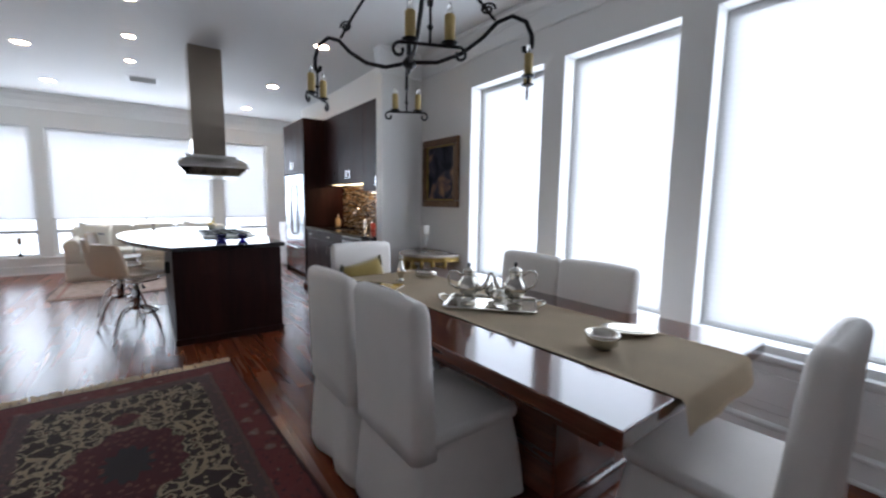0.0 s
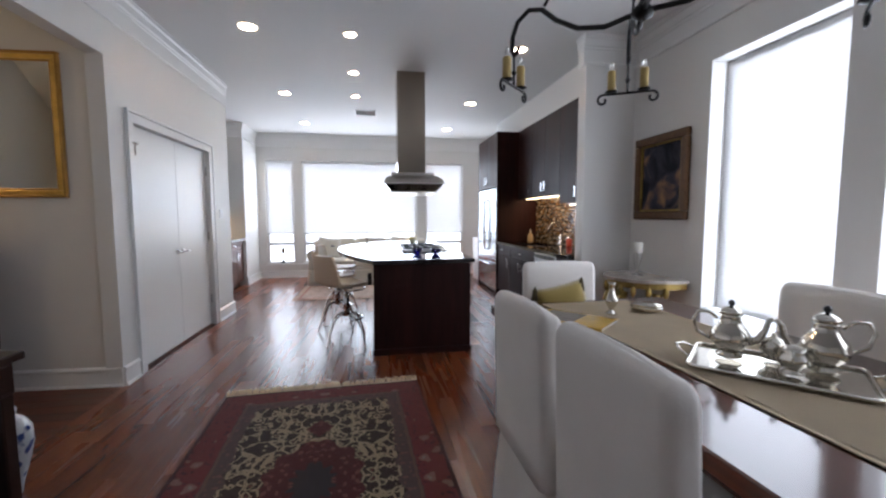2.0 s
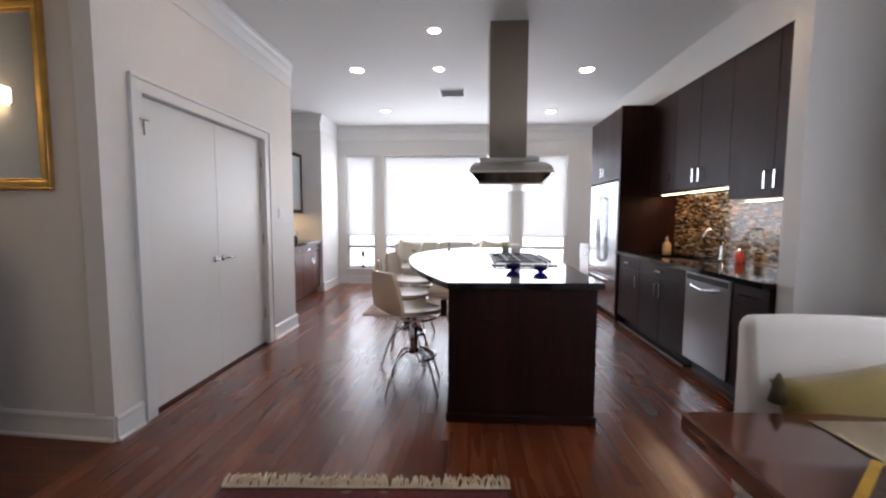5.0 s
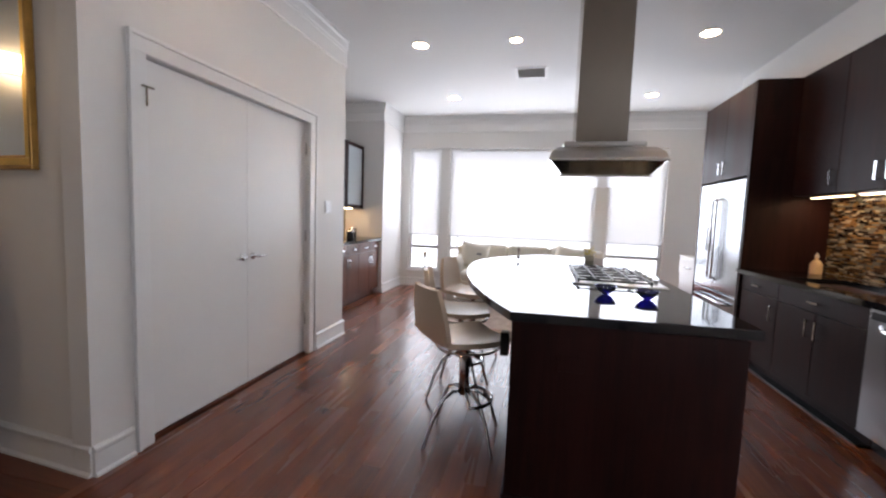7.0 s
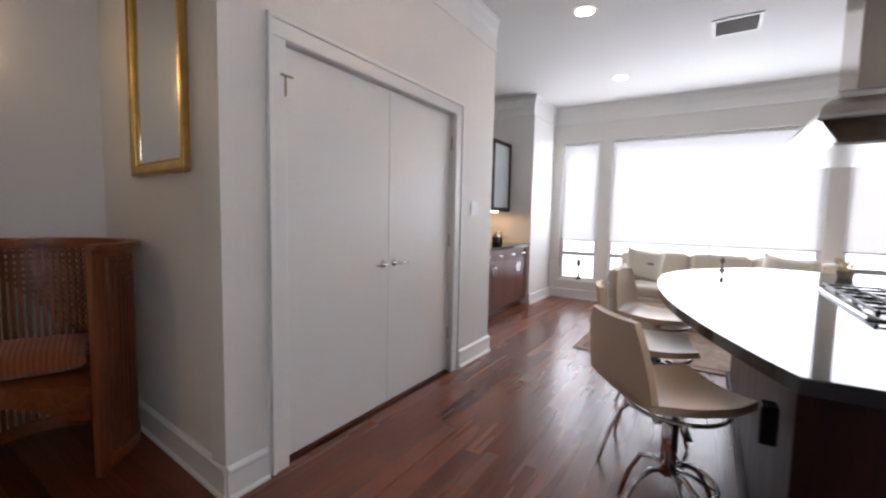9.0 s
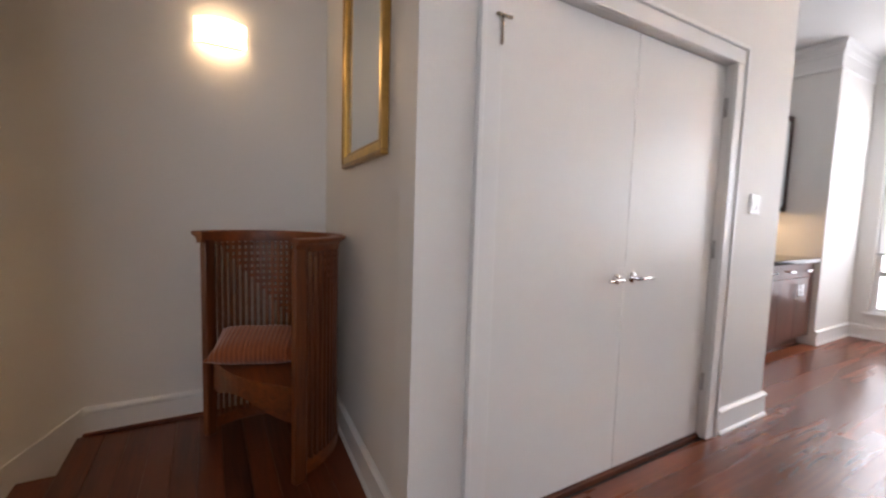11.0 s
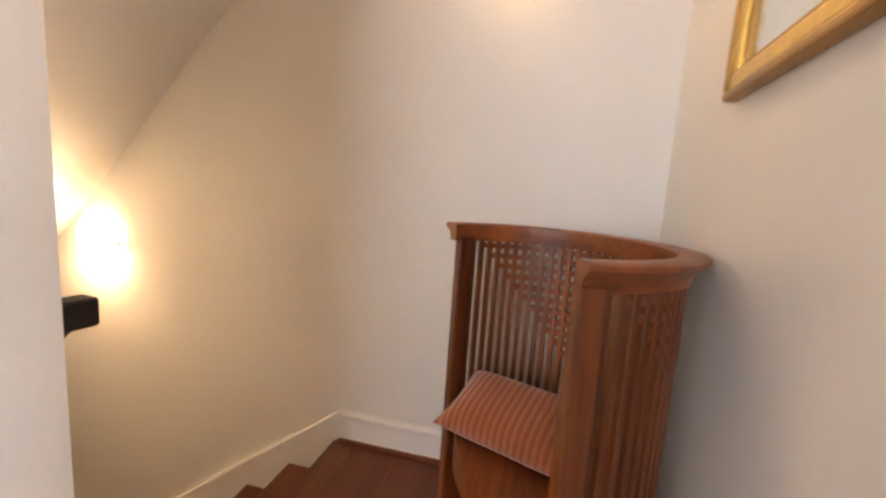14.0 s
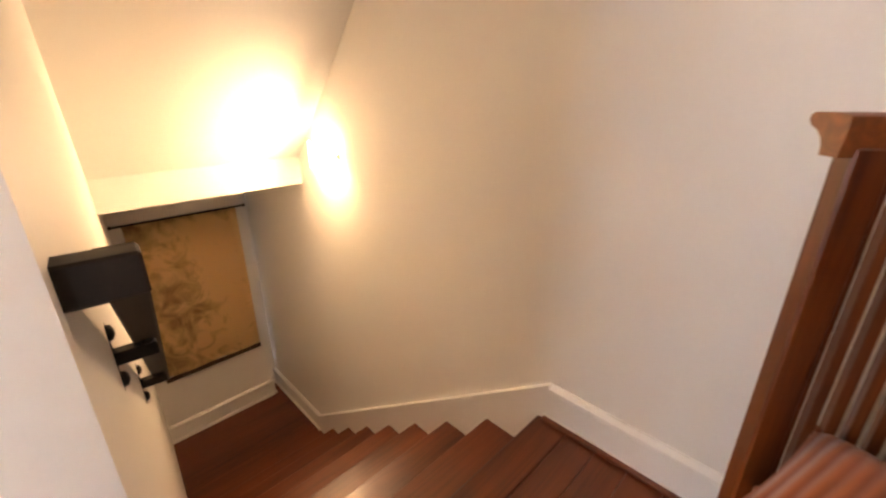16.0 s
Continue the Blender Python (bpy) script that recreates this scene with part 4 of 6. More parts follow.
# ---- table ----
tb = thing("dining_table", "long polished mahogany dining table", "table", (1.0, 0.378, 0), 2.0)
part("tabletop", B(0, 1.21, 0, 2.42, 0.700, 0.76, bevel=0.006, seg=2), MAHOG, tb)
part("apron", B(0.10, 1.08, 0.12, 2.27, 0.62, 0.705), MAHOG, tb)
for y in (0.45, 1.70):
    pd = part("pedestal", B(0.34, 0.84, y, y + 0.24, 0.10, 0.62, bevel=0.01), MAHOG, tb)
    part("foot", B(0.20, 0.98, y - 0.03, y + 0.27, 0.0, 0.10, bevel=0.015, seg=2), MAHOG, pd)
RUNN = paint("tan_woven_linen", (0.64, 0.51, 0.34), 0.9, vary=0.1, scale=5, grain=400, bump=0.4)
rn = thing("table_runner", "tan woven linen runner lying along the table", "table runner", (0.088, -0.046, 0.761), 1.9)
bm = bmesh.new()
prof = [(2.80, -0.10), (2.78, -0.03), (2.762, 0.0008), (2.70, 0.002)] + [(2.70 - 0.24 * k, 0.0016 + 0.001 * (k % 2)) for k in range(1, 10)] + [(0.42, 0.002), (0.378, 0.0012), (0.366, -0.012), (0.358, -0.05), (0.350, -0.075), (0.345, -0.10)]
rows = []
for i, (y, z) in enumerate(prof):
    rows.append([bm.verts.new((1.24 + 0.60 * k / 8 + (0.0 if z > -0.02 else 0.01 * math.sin(3 * k + i)), y + (0.0 if z > -0.02 else 0.012 * math.sin(k * 1.7) * (0.3 - z)), z)) for k in range(9)])
for a, b4 in zip(rows, rows[1:]):
    for k in range(8):
        f = bm.faces.new((a[k], a[k + 1], b4[k + 1], b4[k]))
        f.smooth = True
bmesh.ops.solidify(bm, geom=bm.faces[:], thickness=-0.0025)
part("cloth", bm, RUNN, rn)
for x in (1.243, 1.826):
    part("hem", B(x, x + 0.012, 0.43, 2.69, 0.0046, 0.0058, bevel=0.0004), RUNN, rn, "stitched side hem")

TOPZ = 0.766
ANG = -48


def teapot(x, y, s2, rz, label):
    p = thing("teapot", label, "teapot", (x, y, TOPZ + 0.016), rz, group="silver tea set")
    prof = [(0.045, 0), (0.048, 0.008), (0.030, 0.016), (0.034, 0.022), (0.062, 0.05), (0.072, 0.078), (0.062, 0.105), (0.040, 0.135), (0.033, 0.16), (0.040, 0.172)]
    part("body", lathe(bmesh.new(), [(r * s2, z * s2) for r, z in prof], 26), SILVER, p)
    lid = part("lid", lathe(bmesh.new(), [(r * s2, z * s2) for r, z in ((0.041, 0.172), (0.036, 0.185), (0.018, 0.197), (0.008, 0.202))], 20), SILVER, p)
    part("finial", lathe(bmesh.new(), [(r * s2, z * s2) for r, z in ((0.006, 0.202), (0.011, 0.210), (0.012, 0.218), (0.005, 0.228))], 12), DARKMETAL, lid)
    part("spout", tube(bmesh.new(), [(v[0] * s2, 0, v[1] * s2) for v in ((0.06, 0.06), (0.095, 0.075), (0.115, 0.11), (0.125, 0.15), (0.142, 0.165))], [0.018 * s2, 0.015 * s2, 0.011 * s2, 0.009 * s2, 0.008 * s2], 10), SILVER, p)
    part("handle", tube(bmesh.new(), [(v[0] * s2, 0, v[1] * s2) for v in ((-0.045, 0.15), (-0.075, 0.175), (-0.115, 0.175), (-0.13, 0.14), (-0.115, 0.09), (-0.068, 0.065))], 0.0065 * s2, 8), SILVER, p)
    return p


tray = thing("serving_tray", "rectangular silver serving tray with looped handles", "tray", (1.605, 1.545, TOPZ), ANG)
bm = prism(bmesh.new(), rrect(0.50, 0.32, 0.03), 0, 0.004)
part("base", bm, SILVER, tray)
rim = [(x, y, 0.010) for x, y in dense(rrect(0.51, 0.33, 0.035), 1)]
part("rim", tube(bmesh.new(), rim, 0.007, 8, closed=True), SILVER, tray)
for sx in (-1, 1):
    part("handle", tube(bmesh.new(), [(sx * 0.255, -0.07, 0.012), (sx * 0.29, -0.055, 0.03), (sx * 0.31, 0, 0.036), (sx * 0.29, 0.055, 0.03), (sx * 0.255, 0.07, 0.012)], 0.006, 8), SILVER, tray)
teapot(1.535, 1.665, 0.95, -30, "tall silver teapot with a domed lid on the tray")
teapot(1.725, 1.475, 1.0, 150, "tall silver coffee pot with a domed lid on the tray")
cr = thing("creamer", "small silver creamer jug on the tray", "jug", (1.595, 1.475, TOPZ + 0.016), 40)
part("body", lathe(bmesh.new(), [(0.03, 0), (0.03, 0.006), (0.02, 0.012), (0.042, 0.035), (0.044, 0.055), (0.032, 0.075), (0.038, 0.088), (0.034, 0.088), (0.028, 0.074)], 22, cap=False), SILVER, cr)
part("handle", tube(bmesh.new(), [(-0.035, 0, 0.08), (-0.065, 0, 0.085), (-0.07, 0, 0.055), (-0.042, 0, 0.04)], 0.004, 8), SILVER, cr)
sb = thing("sugar_bowl", "small lidded silver sugar bowl on the tray", "bowl", (1.665, 1.605, TOPZ + 0.016), 10)
part("bowl", lathe(bmesh.new(), [(0.03, 0), (0.02, 0.01), (0.045, 0.035), (0.046, 0.055), (0.03, 0.075), (0.008, 0.085), (0.010, 0.095), (0.003, 0.1)], 22), SILVER, sb)
for x, y, r, lab in ((1.50, 0.765, 0.062, "round silver bowl with a beaded rim on the runner"),):
    bw = thing("silver_bowl", lab, "bowl", (x, y, TOPZ))
    part("bowl", lathe(bmesh.new(), [(0.035, 0), (0.038, 0.006), (r * 0.95, 0.02), (r, 0.045), (r + 0.004, 0.062), (r - 0.004, 0.062), (r - 0.008, 0.04), (0.02, 0.012)], 28), SILVER, bw)
    part("rim", tube(bmesh.new(), [((r + 0.002) * math.cos(k * math.pi / 14), (r + 0.002) * math.sin(k * math.pi / 14), 0.062) for k in range(28)], 0.005, 6, closed=True), SILVER, bw)
ds = thing("silver_dish", "shallow oval silver dish on the runner", "dish", (1.775, 0.81, TOPZ), -50)
bm = lathe(bmesh.new(), [(0.05, 0), (0.085, 0.008), (0.108, 0.022), (0.104, 0.024), (0.08, 0.012), (0.01, 0.006)], 30)
part("dish", turned(bm, Matrix.Diagonal((1.15, 0.72, 1, 1))), SILVER, ds)
vs = thing("bud_vase", "slim silver bud vase on the runner", "vase", (1.51, 2.42, TOPZ))
part("vase", lathe(bmesh.new(), [(0.028, 0), (0.03, 0.006), (0.012, 0.02), (0.014, 0.03), (0.031, 0.06), (0.033, 0.08), (0.018, 0.115), (0.012, 0.14), (0.015, 0.165), (0.022, 0.178), (0.018, 0.178), (0.010, 0.15)], 24), SILVER, vs)
cd = thing("covered_dish", "oval lidded silver box on the runner", "dish", (1.745, 2.44, TOPZ), -40)
bm = lathe(bmesh.new(), [(0.05, 0), (0.07, 0.008), (0.078, 0.028), (0.074, 0.032)], 30)
part("base", turned(bm, Matrix.Diagonal((1.1, 0.75, 1, 1))), SILVER, cd)
bm = lathe(bmesh.new(), [(0.076, 0.032), (0.07, 0.045), (0.04, 0.056), (0.005, 0.058)], 30)
part("lid", turned(bm, Matrix.Diagonal((1.1, 0.75, 1, 1))), SILVER, cd)
YEL = paint("yellow_glossy_cover", (0.48, 0.28, 0.03), 0.18, vary=0.35, scale=7, grain=30, bump=0.0)
PAPER = paint("paper_edges", (0.7, 0.66, 0.58), 0.8)
bk = thing("magazine", "glossy yellow magazine lying on the table", "magazine", (1.235, 2.325, TOPZ - 0.003), -50)
part("pages", B(-0.185, 0.185, -0.12, 0.12, 0.001, 0.012), PAPER, bk)
part("cover", B(-0.19, 0.19, -0.125, 0.125, 0.012, 0.0145, bevel=0.001), YEL, bk)
part("spine", B(-0.19, 0.19, -0.127, -0.124, 0.0, 0.0145), YEL, bk)
bm = bmesh.new()
part("cover_picture", B(-0.17, 0.03, -0.10, 0.11, 0.0146, 0.0150), paint("dark_cover_picture", (0.10, 0.07, 0.05), 0.2, vary=0.5, scale=14), bk, "dark picture printed on the cover")

# ---- persian rug ----
m, n, l, b = nodes_of("persian_rug")
HX, HY = 0.70, 1.14


def op(kind, *ins):
    nd = n.new("ShaderNodeMath")
    nd.operation = kind
    for i, v in enumerate(ins):
        if isinstance(v, (int, float)):
            nd.inputs[i].default_value = v
        else:
            l.new(v, nd.inputs[i])
    return nd.outputs[0]


tc, sp = n.new("ShaderNodeTexCoord"), n.new("ShaderNodeSeparateXYZ")
warp = n.new("ShaderNodeTexNoise")
warp.inputs["Scale"].default_value = 18
l.new(tc.outputs["Object"], warp.inputs["Vector"])
l.new(tc.outputs["Object"], sp.inputs[0])
ax_, ay_ = op("ABSOLUTE", sp.outputs[0]), op("ABSOLUTE", sp.outputs[1])
wob = op("MULTIPLY", op("SUBTRACT", warp.outputs["Fac"], 0.5), 0.02)
edge = op("ADD", op("MINIMUM", op("SUBTRACT", HX, ax_), op("SUBTRACT", HY, ay_)), wob)
mir = n.new("ShaderNodeCombineXYZ")
l.new(ax_, mir.inputs[0]), l.new(ay_, mir.inputs[1])
curl, curl_mul = n.new("ShaderNodeTexNoise"), n.new("ShaderNodeVectorMath")
curl.inputs["Scale"].default_value, curl.inputs["Detail"].default_value = 16, 1
curl_mul.operation = "MULTIPLY_ADD"
curl_mul.inputs[1].default_value = (0.05, 0.05, 0)
l.new(mir.outputs[0], curl.inputs["Vector"]), l.new(curl.outputs["Color"], curl_mul.inputs[0]), l.new(mir.outputs[0], curl_mul.inputs[2])


def vor(scale, feature="F1"):
    v = n.new("ShaderNodeTexVoronoi")
    v.feature = feature
    v.inputs["Scale"].default_value = scale
    l.new(curl_mul.outputs[0], v.inputs["Vector"])
    return v.outputs["Distance"]


def mixc(fac, c0, c1):
    x = n.new("ShaderNodeMix")
    x.data_type = "RGBA"
    l.new(fac, x.inputs["Factor"])
    for k, c in ((6, c0), (7, c1)):
        if isinstance(c, tuple):
            x.inputs[k].default_value = (*c, 1)
        else:
            l.new(c, x.inputs[k])
    return x.outputs[2]


RED, ROSE, GREY = (0.29, 0.055, 0.055), (0.46, 0.24, 0.20), (0.06, 0.042, 0.05)
flower = op("LESS_THAN", vor(9.5), 0.27)
heart = op("LESS_THAN", vor(9.5), 0.13)
border = mixc(heart, mixc(flower, mixc(op("LESS_THAN", vor(31), 0.3), RED, (0.12, 0.03, 0.04)), ROSE), (0.52, 0.40, 0.33))
ring = op("LESS_THAN", op("ABSOLUTE", op("SUBTRACT", vor(18), 0.36)), 0.095)
scroll = op("MAXIMUM", ring, op("LESS_THAN", vor(9, "DISTANCE_TO_EDGE"), 0.045))
dots = op("LESS_THAN", vor(18), 0.12)
ground = mixc(dots, mixc(scroll, (0.065, 0.036, 0.030), (0.66, 0.54, 0.36)), (0.30, 0.09, 0.075))
rad = op("SQRT", op("ADD", op("POWER", op("DIVIDE", ax_, 0.25), 2), op("POWER", op("DIVIDE", ay_, 0.37), 2)))
ang = op("ARCTAN2", ay_, ax_)
rad = op("ADD", rad, op("MULTIPLY", op("SINE", op("MULTIPLY", ang, 12)), 0.07))
med = mixc(op("LESS_THAN", rad, 0.42), mixc(op("LESS_THAN", vor(26), 0.3), (0.14, 0.022, 0.026), (0.30, 0.11, 0.10)), GREY)
pend = op("ADD", op("DIVIDE", ax_, 0.085), op("DIVIDE", op("ABSOLUTE", op("SUBTRACT", ay_, 0.53)), 0.10))
inner = mixc(op("LESS_THAN", op("MINIMUM", rad, pend), 1.0), ground, med)
guard = mixc(op("LESS_THAN", vor(30), 0.33), (0.17, 0.105, 0.105), (0.30, 0.15, 0.14))
stripe = mixc(op("LESS_THAN", op("ABSOLUTE", op("SUBTRACT", edge, 0.185)), 0.007), guard, (0.26, 0.15, 0.12))
fade = op("ADD", edge, op("MULTIPLY", op("SUBTRACT", vor(14), 0.35), 0.06))
col = mixc(op("GREATER_THAN", fade, 0.275), stripe, inner)
col = mixc(op("GREATER_THAN", edge, 0.172), border, col)
col = mixc(op("GREATER_THAN", edge, 0.02), (0.10, 0.014, 0.016), col)
l.new(col, b.inputs["Base Color"])
b.inputs["Roughness"].default_value, b.inputs["Sheen Weight"].default_value = 0.95, 0.3
bp, nz = n.new("ShaderNodeBump"), n.new("ShaderNodeTexNoise")
nz.inputs["Scale"].default_value = 350
l.new(tc.outputs["Object"], nz.inputs["Vector"]), l.new(nz.outputs["Fac"], bp.inputs["Height"])
bp.inputs["Strength"].default_value, bp.inputs["Distance"].default_value = 0.5, 0.004
l.new(bp.outputs[0], b.inputs["Normal"])
RUGM = m
FRINGE = paint("cream_fringe", (0.80, 0.67, 0.47), 0.9, vary=0.2, scale=20, grain=200, bump=0.3)
rug = thing("persian_rug", "dark red persian rug with a cream field and fringe", "rug", (-0.125, 2.328, 0), 3.0)
bm = bmesh.new()
nx, ny = 12, 24
g = [[bm.verts.new((-HX + 2 * HX * i / nx, -HY + 2 * HY * j / ny, 0.011 + 0.0015 * math.sin(i * 1.3 + j * 0.7))) for j in range(ny + 1)] for i in range(nx + 1)]
for i in range(nx):
    for j in range(ny):
        bm.faces.new((g[i][j], g[i + 1][j], g[i + 1][j + 1], g[i][j + 1]))
bmesh.ops.solidify(bm, geom=bm.faces[:], thickness=0.008)
part("woven_field", bm, RUGM, rug)
rf = random.Random(3)
for sy in (-1, 1):
    bm = B(-HX, HX, *sorted((sy * HY, sy * (HY + 0.012))), 0.002, 0.012)
    part("end_band", bm, FRINGE, rug)
    bm = bmesh.new()
    for k in range(170):
        x = -HX + 2 * HX * (k + rf.random()) / 170
        dx, L = rf.uniform(-0.035, 0.035), rf.uniform(0.065, 0.105)
        tube(bm, [(x, sy * (HY + 0.010), 0.008), (x + dx * 0.4, sy * (HY + L * 0.5), 0.008 + rf.random() * 0.024), (x + dx, sy * (HY + L), 0.006 + rf.random() * 0.012)], 0.0062, 4)
    tagged(part("fringe", bm, FRINGE, rug, "knotted cream fringe"), kind="stuff")

# ---- chandelier ----
ch = thing("chandelier", "black wrought iron chandelier with scrolled arms and candle lamps", "chandelier", (1.165, 1.733, CEIL_Z), 0)
CANDLE = paint("aged_ivory_candle", (0.50, 0.36, 0.13), 0.6, vary=0.12, scale=20)
BULB = glassy("bulb_glass", (1.0, 0.98, 0.94), 0.08)
ZC, ARM = 2.056 - CEIL_Z, 0.60
part("canopy", lathe(bmesh.new(), [(0.02, -0.05), (0.06, -0.03), (0.065, -0.001)], 20), IRON, ch)
part("stem", tube(bmesh.new(), [(0, 0, -0.03), (0, 0, ZC + 0.02)], 0.010, 10), IRON, ch)
part("hub", lathe(bmesh.new(), [(0.012, ZC - 0.03), (0.035, ZC - 0.018), (0.04, ZC), (0.022, ZC + 0.02), (0.012, ZC + 0.035)], 16), IRON, ch)


def spiral(r0, r1, turns, n2=14):
    return [((r0 + (r1 - r0) * k / n2) * math.cos(2 * math.pi * turns * k / n2), (r0 + (r1 - r0) * k / n2) * math.sin(2 * math.pi * turns * k / n2)) for k in range(n2 + 1)]


for turn in (60.7, 120.4, 246.3, 314.0):
    rot = pose(0, 0, 0, 0, 0, turn) @ Matrix.Diagonal((ARM / 0.50, 1, 1, 1))
    path = [(0.02, 0, ZC), (0.12, 0, ZC - 0.005), (0.22, 0, ZC + 0.03), (0.31, 0, ZC + 0.10), (0.37, 0, ZC + 0.17), (0.43, 0, ZC + 0.195), (0.485, 0, ZC + 0.165), (0.51, 0, ZC + 0.10), (0.51, 0, ZC + 0.045), (0.497, 0, ZC + 0.018), (0.482, 0, ZC + 0.03), (0.480, 0, ZC + 0.05)]
    arm = part("arm", turned(tube(bmesh.new(), path, 0.0105, 8), rot), IRON, ch, "curved iron arm")
    part("brace", turned(tube(bmesh.new(), [(0.36, 0, ZC + 0.18), (0.30, 0, ZC + 0.27), (0.18, 0, ZC + 0.42), (0.05, 0, ZC + 0.52), (0.008, 0, ZC + 0.56)], 0.007, 6), rot), IRON, arm)
    sc = [(0.33 + x, 0, ZC + 0.235 + y) for x, y in spiral(0.032, 0.008, 1.4)]
    part("scroll", turned(tube(bmesh.new(), sc, 0.006, 6), rot), IRON, arm)
    zb = ZC - 0.122
    hang = pose(0, 0, 0, 0, 0, turn) @ Matrix.Translation((ARM, 0, 0)) @ pose(0, 0, 0, 0, 0, 15 if turn == 120.4 else 0) @ Matrix.Translation((-0.50, 0, 0))
    part("drop_rod", turned(tube(bmesh.new(), [(0.50, 0, ZC + 0.02), (0.50, 0, zb)], 0.0055, 6), hang), IRON, arm)
    part("knuckle", turned(lathe(bmesh.new(), [(0.006, -0.012), (0.013, 0), (0.006, 0.012)], 10, (0.50, 0, ZC - 0.06)), hang), IRON, arm)
    bar = [(0.50, -0.115, zb), (0.50, 0.115, zb)]
    left = [(0.50, 0.115 + 0.0 + 0.028 * math.sin(a) * (1 - a / 9), zb - 0.028 + 0.028 * math.cos(a) * (1 - a / 9)) for a in [0.45 * k for k in range(1, 13)]]
    right = [(x, -y, z) for x, y, z in left]
    part("crossbar", turned(tube(bmesh.new(), right[::-1] + bar + left, 0.0065, 6), hang), IRON, arm, "crossbar with scrolled ends")
    for sy in (-1, 1):
        part("drip_pan", turned(lathe(bmesh.new(), [(0.010, zb + 0.004), (0.030, zb + 0.010), (0.032, zb + 0.014), (0.012, zb + 0.016)], 14, (0.50, sy * 0.075, 0)), hang), IRON, arm)
        cnd = part("candle", turned(lathe(bmesh.new(), [(0.020, zb + 0.014), (0.020, zb + 0.108), (0.016, zb + 0.114)], 14, (0.50, sy * 0.075, 0)), hang), CANDLE, arm, "ivory candle sleeve")
        part("bulb", turned(lathe(bmesh.new(), [(0.006, zb + 0.11), (0.011, zb + 0.125), (0.009, zb + 0.14), (0.002, zb + 0.158)], 10, (0.50, sy * 0.075, 0)), hang), BULB, cnd)

# ---- console, candle lamp and painting by the dining wall ----
GILT = paint("worn_gilt", (0.30, 0.20, 0.055), 0.4, 0.7, vary=0.7, scale=20, grain=80, bump=0.4)
MARBLE = paint("brown_veined_marble", (0.42, 0.36, 0.31), 0.12, vary=0.55, scale=7, grain=22, bump=0.0)
cs = thing("console_table", "gilt half-round console table with a veined marble top", "console table", (DINE_X - 0.026, 3.66, -0.045))
half = [(-0.50 * math.sin(math.pi * k / 20) ** 0.8, -0.37 * math.cos(math.pi * k / 20)) for k in range(21)]
part("top", prism(bmesh.new(), half[::-1], 0.80, 0.826, bevel=0.005), MARBLE, cs)
bm = prism(bmesh.new(), [(x * 0.93, y * 0.93) for x, y in half[::-1]], 0.745, 0.80)
part("frieze", bm, GILT, cs)
for k in range(2, 19, 2):
    x, y = half[k][0] * 0.94, half[k][1] * 0.94
    bm = lathe(bmesh.new(), [(0.002, -0.05), (0.018, -0.03), (0.026, 0.0), (0.02, 0.03), (0.006, 0.05)], 10, (x, y, 0.715))
    part("carved_drop", bm, GILT, cs, "carved gilt ornament")
for k in (3, 8, 12, 17):
    x, y = half[k][0] * 0.86, half[k][1] * 0.86
    pts = [(x, y, 0.71), (x * 1.08, y * 1.06, 0.58), (x * 1.0, y, 0.40), (x * 0.80, y * 0.85, 0.22), (x * 0.82, y * 0.9, 0.12), (x * 0.98, y, 0.075)]
    part("leg", tube(bmesh.new(), pts, [0.04, 0.042, 0.03, 0.022, 0.02, 0.03], 10), GILT, cs, "curved carved gilt leg")
cl = thing("candle_lamp", "glass hurricane candle holder with a white candle", "candle holder", (2.55, 3.68, 0.781))
part("stem", lathe(bmesh.new(), [(0.045, 0), (0.045, 0.006), (0.014, 0.02), (0.012, 0.07), (0.03, 0.10), (0.034, 0.18), (0.036, 0.20)], 20), GLASS, cl)
part("candle", lathe(bmesh.new(), [(0.040, 0.20), (0.042, 0.21), (0.042, 0.29), (0.036, 0.30)], 20), paint("white_wax", (0.8, 0.78, 0.72), 0.5), cl)
pc = thing("framed_painting", "dark oil painting in a carved gold and brown frame", "painting", (DINE_X, 3.705, 1.67))
PW, PH, FW = 0.345, 0.385, 0.075
FRAMEB = paint("brown_gold_frame", (0.12, 0.055, 0.020), 0.35, 0.2, vary=0.5, scale=25, grain=90, bump=0.5)
for a in ((-PW, PW, -PH, -PH + FW), (-PW, PW, PH - FW, PH), (-PW, -PW + FW, -PH + FW, PH - FW), (PW - FW, PW, -PH + FW, PH - FW)):
    part("frame_rail", B(-0.045, 0, a[0], a[1], a[2], a[3], bevel=0.014, seg=2), FRAMEB, pc)
i_ = FW
for a in ((-PW + i_, PW - i_, -PH + i_, -PH + i_ + 0.018), (-PW + i_, PW - i_, PH - i_ - 0.018, PH - i_), (-PW + i_, -PW + i_ + 0.018, -PH + i_ + 0.018, PH - i_ - 0.018), (PW - i_ - 0.018, PW - i_, -PH + i_ + 0.018, PH - i_ - 0.018)):
    part("gold_slip", B(-0.03, -0.004, a[0], a[1], a[2], a[3], bevel=0.004), GILT, pc, "inner gold slip")
m, n, l, b = nodes_of("dark_oil_paint")
tc, nz, rp = n.new("ShaderNodeTexCoord"), n.new("ShaderNodeTexNoise"), n.new("ShaderNodeValToRGB")
nz.inputs["Scale"].default_value, nz.inputs["Detail"].default_value, nz.inputs["Distortion"].default_value = 4.2, 5, 0.8
l.new(tc.outputs["Object"], nz.inputs["Vector"]), l.new(nz.outputs["Fac"], rp.inputs["Fac"])
e = rp.color_ramp.elements
